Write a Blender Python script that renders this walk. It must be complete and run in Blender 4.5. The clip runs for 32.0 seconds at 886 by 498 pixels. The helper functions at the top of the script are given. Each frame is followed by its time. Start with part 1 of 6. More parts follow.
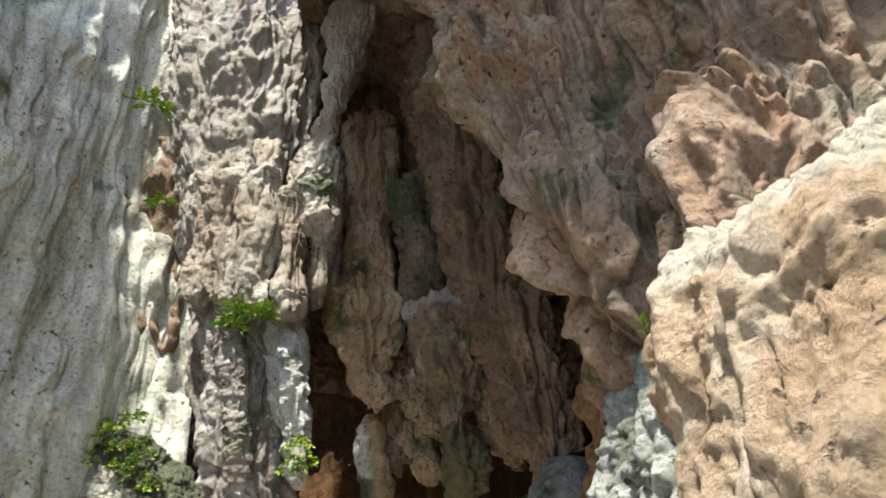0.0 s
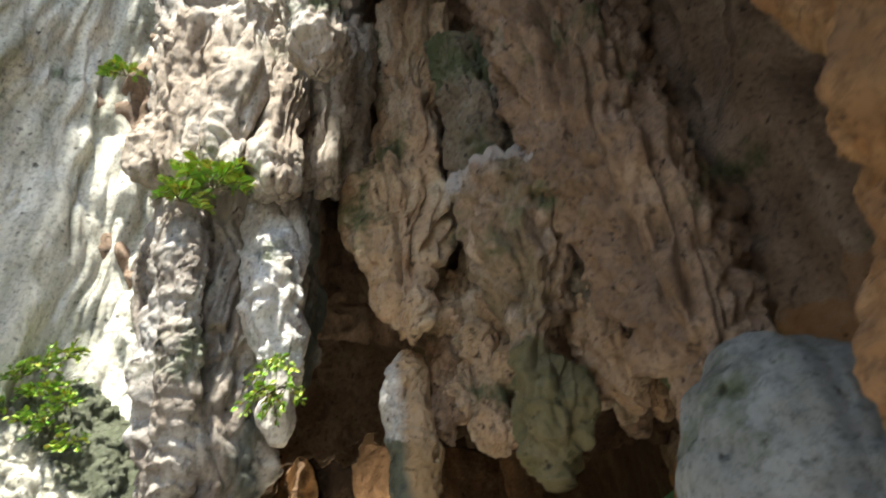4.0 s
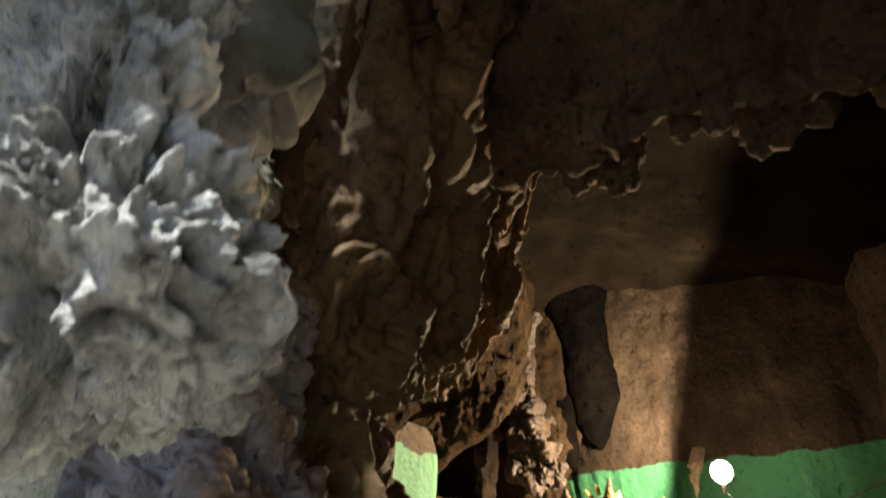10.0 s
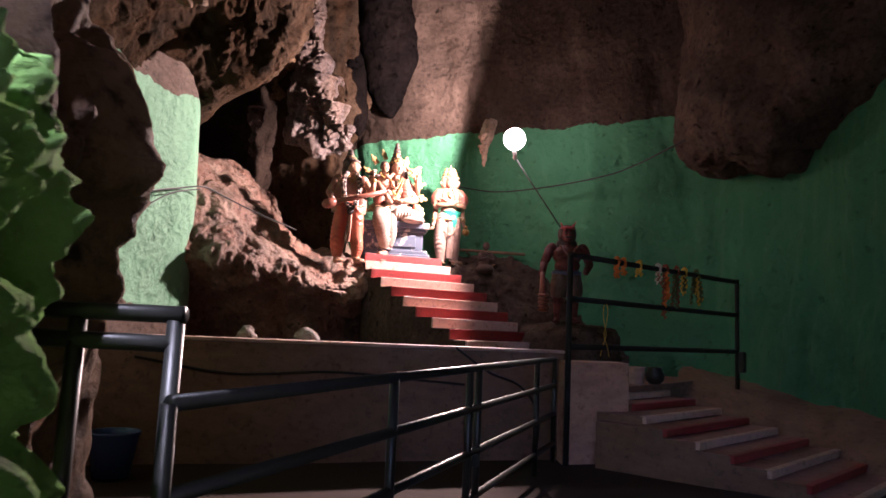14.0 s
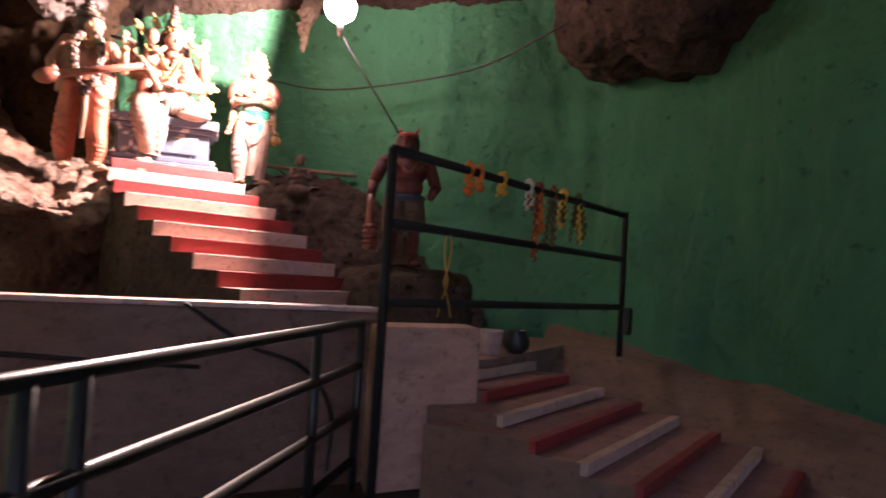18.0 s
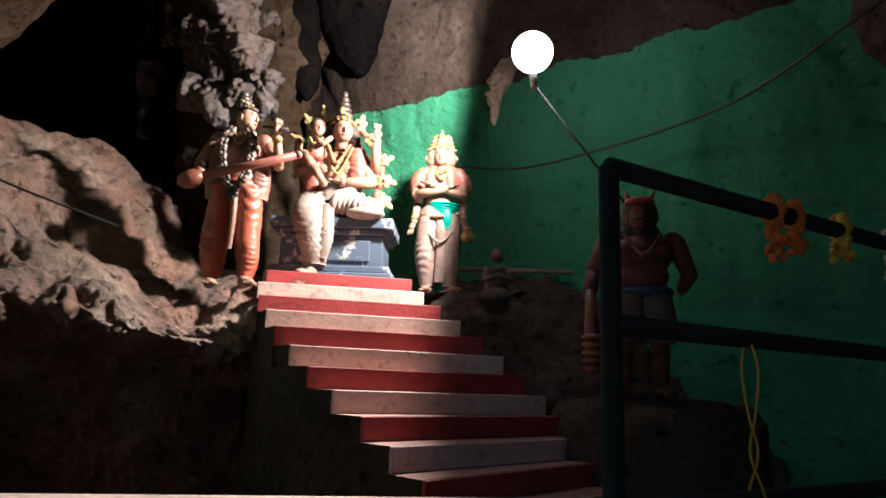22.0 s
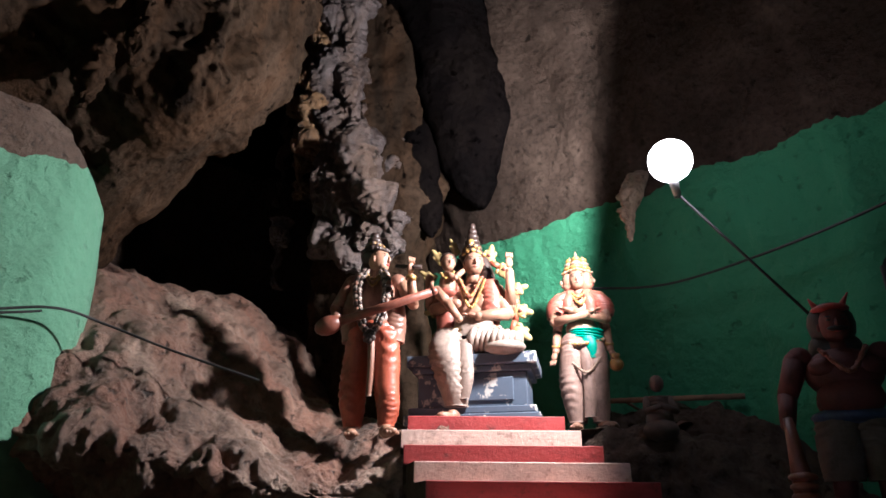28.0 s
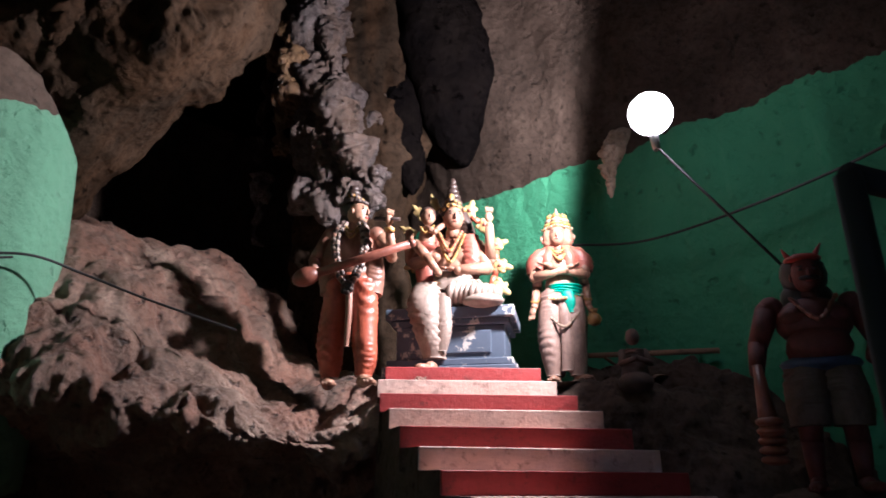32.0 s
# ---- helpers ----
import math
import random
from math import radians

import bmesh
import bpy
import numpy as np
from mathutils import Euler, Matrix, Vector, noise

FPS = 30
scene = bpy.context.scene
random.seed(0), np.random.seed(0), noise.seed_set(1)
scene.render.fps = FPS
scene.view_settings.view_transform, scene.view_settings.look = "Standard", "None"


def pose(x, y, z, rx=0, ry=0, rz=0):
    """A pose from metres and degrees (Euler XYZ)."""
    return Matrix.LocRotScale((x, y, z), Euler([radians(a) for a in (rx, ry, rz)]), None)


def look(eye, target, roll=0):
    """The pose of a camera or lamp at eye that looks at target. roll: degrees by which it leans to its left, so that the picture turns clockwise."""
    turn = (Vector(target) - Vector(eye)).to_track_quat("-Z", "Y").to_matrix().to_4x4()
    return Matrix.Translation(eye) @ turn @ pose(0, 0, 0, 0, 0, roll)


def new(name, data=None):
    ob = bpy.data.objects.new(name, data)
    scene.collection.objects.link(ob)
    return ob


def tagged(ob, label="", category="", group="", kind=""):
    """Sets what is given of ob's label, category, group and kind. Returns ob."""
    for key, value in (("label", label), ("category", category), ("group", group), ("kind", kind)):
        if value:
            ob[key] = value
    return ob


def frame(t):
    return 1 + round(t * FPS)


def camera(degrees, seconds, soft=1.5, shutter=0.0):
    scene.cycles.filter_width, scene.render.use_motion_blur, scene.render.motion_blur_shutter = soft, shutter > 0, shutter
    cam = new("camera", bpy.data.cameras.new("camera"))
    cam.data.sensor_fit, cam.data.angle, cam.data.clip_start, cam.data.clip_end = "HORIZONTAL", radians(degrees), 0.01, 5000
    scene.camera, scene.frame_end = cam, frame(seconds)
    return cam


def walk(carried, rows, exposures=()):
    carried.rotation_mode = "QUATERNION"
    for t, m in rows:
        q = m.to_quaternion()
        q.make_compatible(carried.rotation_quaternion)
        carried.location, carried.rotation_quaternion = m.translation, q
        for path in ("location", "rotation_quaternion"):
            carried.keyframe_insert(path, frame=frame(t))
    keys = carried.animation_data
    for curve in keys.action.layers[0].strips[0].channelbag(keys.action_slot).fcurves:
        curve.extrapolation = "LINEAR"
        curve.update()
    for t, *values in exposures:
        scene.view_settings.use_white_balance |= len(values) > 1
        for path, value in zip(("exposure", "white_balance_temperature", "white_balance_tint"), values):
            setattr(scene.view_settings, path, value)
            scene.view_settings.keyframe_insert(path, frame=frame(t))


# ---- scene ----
cam = camera(66.8, 32.0, soft=1.6, shutter=0.4)
PATH = [
    (0, (1.107, -0.364, 1.783), (1.123, 1.358, 2.8), -5.1),
    (0.5, (1.128, 0.258, 1.812), (1.19, 1.955, 2.868), -4.2),
    (1, (1.079, 0.944, 1.824), (1.255, 2.605, 2.924), -5.4),
    (1.5, (1.148, 1.608, 1.769), (1.358, 3.238, 2.908), -5.2),
    (2, (1.171, 2.29, 1.756), (1.188, 3.937, 2.892), -3.0),
    (2.5, (1.21, 3.032, 1.777), (1.253, 4.682, 2.906), -2.4),
    (3, (1.16, 3.645, 1.742), (1.069, 5.221, 2.97), -3.7),
    (3.5, (1.1, 4.369, 1.802), (0.976, 5.929, 3.048), -2.6),
    (4, (1.149, 4.966, 1.894), (0.922, 6.593, 3.035), -2.6),
    (4.5, (0.969, 5.739, 1.853), (0.541, 7.357, 2.948), -1.7),
    (6.5, (0.079, 8.549, 1.638), (-0.539, 10.012, 2.853), 2.7),
    (7, (-0.113, 9.158, 1.621), (-0.82, 10.616, 2.793), 3.1),
    (7.5, (-0.292, 9.61, 1.647), (-0.919, 11.011, 2.929), 3.2),
    (8, (-0.37, 10.027, 1.65), (-1.086, 11.416, 2.899), 4.3),
    (8.5, (-0.529, 10.372, 1.668), (-1.338, 11.747, 2.875), 5.6),
    (9, (-0.755, 10.76, 1.632), (-1.538, 12.196, 2.784), 4.8),
    (9.5, (-0.962, 11.212, 1.614), (-1.834, 12.626, 2.728), 4.8),
    (10, (-1.315, 11.451, 1.606), (-2.173, 12.942, 2.626), 5.0),
    (10.5, (-1.666, 11.655, 1.561), (-2.42, 13.342, 2.327), 2.7),
    (11, (-1.763, 11.858, 1.527), (-2.448, 13.663, 2.049), 1.9),
    (11.5, (-1.78, 12.037, 1.493), (-2.436, 13.891, 1.858), 3.5),
    (12, (-1.799, 12.077, 1.477), (-2.385, 13.961, 1.807), 2.9),
    (12.5, (-1.923, 12.202, 1.466), (-2.366, 14.125, 1.792), 3.0),
    (13, (-1.999, 12.461, 1.466), (-2.26, 14.426, 1.725), 3.8),
    (13.5, (-2.056, 12.909, 1.379), (-2.338, 14.874, 1.62), 3.3),
    (15.5, (-2.121, 14.529, 1.46), (-2.514, 16.48, 1.662), 1.6),
    (16, (-2.107, 14.892, 1.414), (-2.478, 16.85, 1.58), 1.8),
    (16.5, (-2.001, 15.298, 1.446), (-2.367, 17.261, 1.55), 2.3),
    (17, (-1.996, 15.716, 1.425), (-2.174, 17.706, 1.518), 2.0),
    (17.5, (-1.91, 16.106, 1.391), (-1.945, 18.105, 1.449), 1.9),
    (18, (-1.711, 16.523, 1.425), (-1.62, 18.519, 1.524), 3.5),
    (18.5, (-1.574, 16.958, 1.498), (-1.239, 18.925, 1.638), 3.2),
    (19, (-1.449, 17.296, 1.48), (-1.071, 19.254, 1.632), 1.3),
    (19.5, (-1.322, 17.744, 1.503), (-1.223, 19.733, 1.681), 0.2),
    (20, (-1.363, 18.167, 1.494), (-1.404, 20.156, 1.693), 0.1),
    (20.5, (-1.304, 18.528, 1.482), (-1.48, 20.511, 1.668), 1.8),
    (21, (-1.38, 18.768, 1.488), (-1.785, 20.722, 1.619), 3.5),
    (21.5, (-1.657, 18.812, 1.571), (-2.15, 20.727, 1.873), 1.7),
    (22, (-1.761, 18.901, 1.598), (-2.352, 20.769, 2.002), 2.0),
    (22.5, (-1.764, 19.015, 1.612), (-2.399, 20.862, 2.044), 2.7),
    (23, (-1.913, 19.121, 1.643), (-2.45, 21.0, 2.069), 1.9),
    (23.5, (-2.065, 19.088, 1.618), (-2.42, 21.001, 2.083), 0.4),
    (24, (-2.059, 19.169, 1.614), (-2.376, 21.082, 2.104), 1.2),
    (24.5, (-2.044, 19.216, 1.63), (-2.494, 21.084, 2.186), 0.2),
    (25, (-2.058, 19.234, 1.644), (-2.631, 21.053, 2.247), -1.2),
    (25.5, (-2.061, 19.219, 1.653), (-2.75, 20.985, 2.291), -0.5),
    (26, (-2.064, 19.203, 1.679), (-2.822, 20.92, 2.371), -1.0),
    (26.5, (-2.048, 19.244, 1.718), (-2.905, 20.846, 2.553), -0.7),
    (28.5, (-2.156, 19.133, 1.708), (-3.022, 20.776, 2.449), 0.3),
    (29, (-2.147, 19.191, 1.619), (-3.05, 20.822, 2.344), 0.4),
    (29.5, (-2.166, 19.188, 1.631), (-3.112, 20.8, 2.342), 0.5),
    (30, (-2.199, 19.159, 1.65), (-3.154, 20.769, 2.356), 1.2),
    (30.5, (-2.199, 19.188, 1.617), (-3.176, 20.775, 2.343), 0.9),
    (31, (-2.211, 19.156, 1.644), (-3.197, 20.738, 2.37), 2.3),
    (31.5, (-2.188, 19.169, 1.626), (-3.106, 20.8, 2.331), 1.5),
    (32, (-2.092, 19.251, 1.587), (-2.935, 20.933, 2.266), 0.1),
]
EXPOSURES = [
    (0.0, 1.3, 6700, 4), (1.5, 1.5, 6700, 4), (3.0, 1.8, 6700, 4), (4.5, 2.1, 6700, 6), (7.0, 2.05, 6800, 10), (8.0, 1.85, 6600, 8), (9.0, 1.65, 6200, 0), (10.0, 1.75, 6500, 4),
    (11.0, 2.05, 6300, 16), (12.0, 1.95, 5700, 28), (13.0, 1.85, 5400, 36), (16.0, 1.65, 5300, 54), (17.0, 1.85, 5450, 54),
    (18.0, 2.45, 5700, 48), (19.0, 3.05, 5750, 50), (20.5, 2.5, 5750, 48), (21.5, 0.95, 4700, 18), (24.0, 0.85, 4450, 2), (26.0, 0.55, 4450, -1), (29.0, 0.58, 4500, 22), (32.0, 0.58, 4500, 22),
]
walk(cam, [(t, look(eye, target, roll)) for t, eye, target, roll in PATH], EXPOSURES)

# ---- light ----
world = bpy.data.worlds.new("sky")
scene.world = world
world.use_nodes = True
wn = world.node_tree.nodes
sky = wn.new("ShaderNodeTexSky")
sky.sky_type, sky.sun_disc = 'NISHITA', False
sky.sun_elevation, sky.sun_rotation = radians(62), radians(193)
world.node_tree.links.new(sky.outputs[0], wn["Background"].inputs[0])
wn["Background"].inputs[1].default_value = 0.15

sun = new("sun", bpy.data.lights.new("sun", 'SUN'))
sun.data.energy, sun.data.angle, sun.data.color = 4.6, radians(2), (1.0, 0.95, 0.86)
sun.matrix_world = look((-2.0, -9.0, 17.6), (0.0, 0.0, 0.0))

# the flood lamp faces the statues and the path, its back to the wall on its right
LAMP = Vector((-2.77, 24.65, 4.70))
LAMP_WAY = Vector((-0.92, -0.375, 0.12))
flood = new("flood_light", bpy.data.lights.new("flood_light", 'SPOT'))
flood.data.spot_size, flood.data.spot_blend, flood.data.shadow_soft_size = radians(178), 0.16, 0.10
flood.data.energy, flood.data.color = 1280.0, (1.0, 0.76, 0.48)
flood.matrix_world = look(LAMP + LAMP_WAY * 0.26, LAMP + LAMP_WAY * 2)


# ---- noise on arrays ----
def hash3(ix, iy, iz):
    h = (ix.astype(np.int64) * 374761393 + iy.astype(np.int64) * 668265263 + iz.astype(np.int64) * 2147483647) & 0xFFFFFFFF
    h = ((h ^ (h >> 13)) * 1274126177) & 0xFFFFFFFF
    h = ((h ^ (h >> 16)) * 2246822519) & 0xFFFFFFFF
    return ((h ^ (h >> 15)) & 0xFFFFFF) / float(0xFFFFFF) * 2 - 1


def vnoise(p):
    b = np.floor(p).astype(np.int64)
    w = p - b
    w = w * w * w * (w * (w * 6 - 15) + 10)
    out = 0
    for dx in (0, 1):
        for dy in (0, 1):
            for dz in (0, 1):
                k = (w[:, 0] if dx else 1 - w[:, 0]) * (w[:, 1] if dy else 1 - w[:, 1]) * (w[:, 2] if dz else 1 - w[:, 2])
                out = out + k * hash3(b[:, 0] + dx, b[:, 1] + dy, b[:, 2] + dz)
    return out


def fbm(p, octaves=4, gain=0.5):
    total, amp = 0, 1.0
    for i in range(octaves):
        total = total + amp * vnoise(p * (2.03 ** i) + 17.3 * i)
        amp *= gain
    return total


def billow(p, octaves=3, gain=0.5):
    """Rounded knobs: dark creases between bulges."""
    total, amp = 0, 1.0
    for i in range(octaves):
        total = total + amp * (np.abs(vnoise(p * (2.1 ** i) + 31.7 * i)) * 2 - 0.6)
        amp *= gain
    return total


def catmull(pts, n):
    """n points along a smooth curve through the control points."""
    p = np.array(pts, float)
    q = np.vstack([2 * p[0] - p[1], p, 2 * p[-1] - p[-2]])
    s = np.linspace(0, len(p) - 1, n)
    k = np.minimum(s.astype(int), len(p) - 2)
    u = (s - k)[:, None]
    a, b, c, d = q[k], q[k + 1], q[k + 2], q[k + 3]
    return 0.5 * (2 * b + (c - a) * u + (2 * a - 5 * b + 4 * c - d) * u ** 2 + (3 * b - a - 3 * c + d) * u ** 3)


def grid_mesh(name, verts, closed, material):
    """verts: rows x columns x 3."""
    nv, nu = verts.shape[:2]
    me = bpy.data.meshes.new(name)
    idx = np.arange(nv * nu).reshape(nv, nu)
    if closed:
        idx = np.hstack([idx, idx[:, :1]])
    f = np.stack([idx[:-1, :-1], idx[:-1, 1:], idx[1:, 1:], idx[1:, :-1]], -1).reshape(-1, 4)
    me.vertices.add(nv * nu)
    me.vertices.foreach_set("co", verts.reshape(-1))
    me.loops.add(f.size)
    me.loops.foreach_set("vertex_index", f.reshape(-1).astype(np.int32))
    me.polygons.add(len(f))
    me.polygons.foreach_set("loop_start", np.arange(0, f.size, 4, dtype=np.int32))
    me.polygons.foreach_set("use_smooth", np.ones(len(f), bool))
    me.update(calc_edges=True)
    me.materials.append(material)
    return me


def normals(v, closed):
    if closed:
        du = np.roll(v, -1, 1) - np.roll(v, 1, 1)
    else:
        du = np.gradient(v, axis=1)
    dv = np.gradient(v, axis=0)
    n = np.cross(du, dv)
    return n / np.maximum(np.linalg.norm(n, axis=2, keepdims=True), 1e-9)


def relief(v, closed, big=0.2, flute=0.1, knob=0.04, size=1.0, seed=0.0, step=0.0, drip=0.0, crag=0.0):
    """Push a surface in and out along its normals: large swells, upright flutes, small knobs, level bands, undercut drip lobes, sharp crags."""
    n = normals(v, closed)
    shape = v.shape[:2]
    p = v.reshape(-1, 3) / size + seed
    d = big * fbm(p * 0.55, 3)
    if flute:
        d = d + flute * billow(p * np.array((1.7, 1.7, 0.28)) + 0.35 * fbm(p * 0.8, 2)[:, None], 3, 0.55)
    if knob:
        mask = np.clip(0.6 + 0.9 * fbm(p * 0.7 + 9.1, 2), 0.25, 1.2)
        bent = p + 0.14 * np.stack([vnoise(p * 2.1 + 3.3), vnoise(p * 2.1 + 7.7), vnoise(p * 2.1 + 13.9)], -1)
        pits = np.clip(vnoise(bent * 3.4 + 5.5) - 0.22, 0, 1) + 0.5 * np.clip(vnoise(bent * 7.5 + 2.5) - 0.25, 0, 1)
        d = d + knob * (0.75 * fbm(bent * 2.6, 4, 0.52) - 1.9 * pits) * mask
    if drip:
        up = p[:, 2] * 0.5 + 1.6 * vnoise(p * np.array((1.5, 1.5, 0.2)) + 6.6) + 0.2 * vnoise(p * 2.0)
        u = up - np.floor(up)
        d = d + drip * ((1 - u) ** 1.4 * np.clip(u / 0.16, 0, 1) - 0.35)
    if crag:
        warp = p + 0.2 * np.stack([vnoise(p * 1.7 + 1.1), vnoise(p * 1.7 + 4.7), vnoise(p * 1.7 + 8.9)], -1)
        sharp, amp = 0, 1.0
        for i in range(4):
            sharp = sharp + amp * (0.45 - np.abs(vnoise(warp * np.array((2.2, 2.2, 1.5)) * 2.1 ** i + 3.7 * i)) * 1.6)
            amp *= 0.56
        d = d - crag * np.clip(sharp, -0.9, 1.0)
    if step:
        d = d + step * vnoise(p * np.array((0.8, 0.8, 6.0)) + 4.4)
    return v + n * d.reshape(shape)[..., None]


def tube(pts, nu, nv, flat=1.0, turn=0.0, **rel):
    """A column round a bent axis: rows of x, y, z, radius. flat: width across over depth."""
    a = catmull(pts, nv)
    th = np.linspace(0, 2 * math.pi, nu, endpoint=False)
    cx, cy = np.cos(th) * flat, np.sin(th)
    c, s = math.cos(turn), math.sin(turn)
    ring = np.stack([cx * c - cy * s, cx * s + cy * c], -1)
    v = np.zeros((nv, nu, 3))
    v[..., :2] = a[:, None, :2] + np.maximum(a[:, None, 3:], 0.004) * ring[None]
    v[..., 2] = a[:, None, 2]
    v = relief(v, True, **rel)
    for end in (0, -1):
        if a[end, 3] < 0.11:
            v[end] = v[end].mean(0)
    return v


def sheet(rows, nu, nv, **rel):
    """A surface through a small net of places, smooth in both ways."""
    cols = np.stack([catmull(r, nu) for r in rows])
    v = np.stack([catmull(cols[:, i], nv) for i in range(nu)], 1)
    return relief(v, False, **rel)


def bent_wall(plan, heights, nu, nv, lean=None, **rel):
    """An upright wall over a plan line. lean: how far it shifts at each height."""
    line = catmull(plan, nu)
    z = np.linspace(heights[0], heights[-1], nv)
    sh = catmull(lean, nv) if lean else np.zeros((nv, 2))
    v = np.zeros((nv, nu, 3))
    v[..., :2] = line[None] + sh[:, None]
    v[..., 2] = z[:, None]
    return relief(v, False, **rel)


def rock(name, verts, closed, material, label, category="rock", kind=""):
    ob = new(name, grid_mesh(name, verts, closed, material))
    return tagged(ob, label, category, "", kind)


def part(name, bm, material, parent=None, label=""):
    """Link a bmesh as one mesh object under a thing or a part."""
    me = bpy.data.meshes.new(name)
    bm.to_mesh(me)
    bm.free()
    for m in (material if isinstance(material, (list, tuple)) else [material]):
        me.materials.append(m)
    ob = new(name, me)
    if parent is not None:
        ob.parent = parent
    if label:
        ob["label"] = label
    return ob


def smooth(bm):
    for f in bm.faces:
        f.smooth = True
    return bm


def add_box(bm, size, m, bevel=0.0):
    r = bmesh.ops.create_cube(bm, size=1.0, matrix=m @ Matrix.Diagonal((*size, 1)))
    if bevel:
        edges = list({e for v in r["verts"] for e in v.link_edges})
        bmesh.ops.bevel(bm, geom=edges, offset=bevel, segments=2, affect='EDGES', profile=0.5)
    return bm


def loft(bm, rings, mat, cap0=True, cap1=True, flat_caps=True):
    """Skin a stack of vertex rings; a ring of one vertex is a tip."""
    for p, q in zip(rings, rings[1:]):
        n = max(len(p), len(q))
        for k in range(n):
            vs = [p[k % len(p)], p[(k + 1) % len(p)], q[(k + 1) % len(q)], q[k % len(q)]]
            vs = [v for i, v in enumerate(vs) if v not in vs[:i]]
            f = bm.faces.new(vs)
            f.material_index, f.smooth = mat, True
    for ring, cap in ((rings[0][::-1], cap0), (rings[-1], cap1)):
        if cap and len(ring) > 2:
            bm.faces.new(ring).material_index = mat


def add_rod(bm, a, b, r0, r1=None, segs=12, mat=0):
    a, b = Vector(a), Vector(b)
    r1 = r0 if r1 is None else r1
    q = (b - a).to_track_quat('Z', 'Y')
    ux, uy = q @ Vector((1, 0, 0)), q @ Vector((0, 1, 0))
    rings = []
    for c, r in ((a, r0), (b, r1)):
        rings.append([bm.verts.new(c + ux * (r * math.cos(2 * math.pi * k / segs)) + uy * (r * math.sin(2 * math.pi * k / segs))) for k in range(segs)])
    loft(bm, rings, mat)
    return bm


def add_ball(bm, c, r, mat=0, rot=None, segs=16):
    r = Vector(r) if hasattr(r, '__len__') else Vector((r, r, r))
    c, m = Vector(c), (rot.to_3x3() if rot is not None else Matrix.Identity(3))
    rows = max(4, segs // 2)
    rings = [[bm.verts.new(c + m @ Vector((0, 0, -r.z)))]]
    for i in range(1, rows):
        a = math.pi * i / rows
        z, s = -math.cos(a), math.sin(a)
        rings.append([bm.verts.new(c + m @ Vector((r.x * s * math.cos(2 * math.pi * k / segs), r.y * s * math.sin(2 * math.pi * k / segs), r.z * z))) for k in range(segs)])
    rings.append([bm.verts.new(c + m @ Vector((0, 0, r.z)))])
    loft(bm, rings, mat)
    return bm


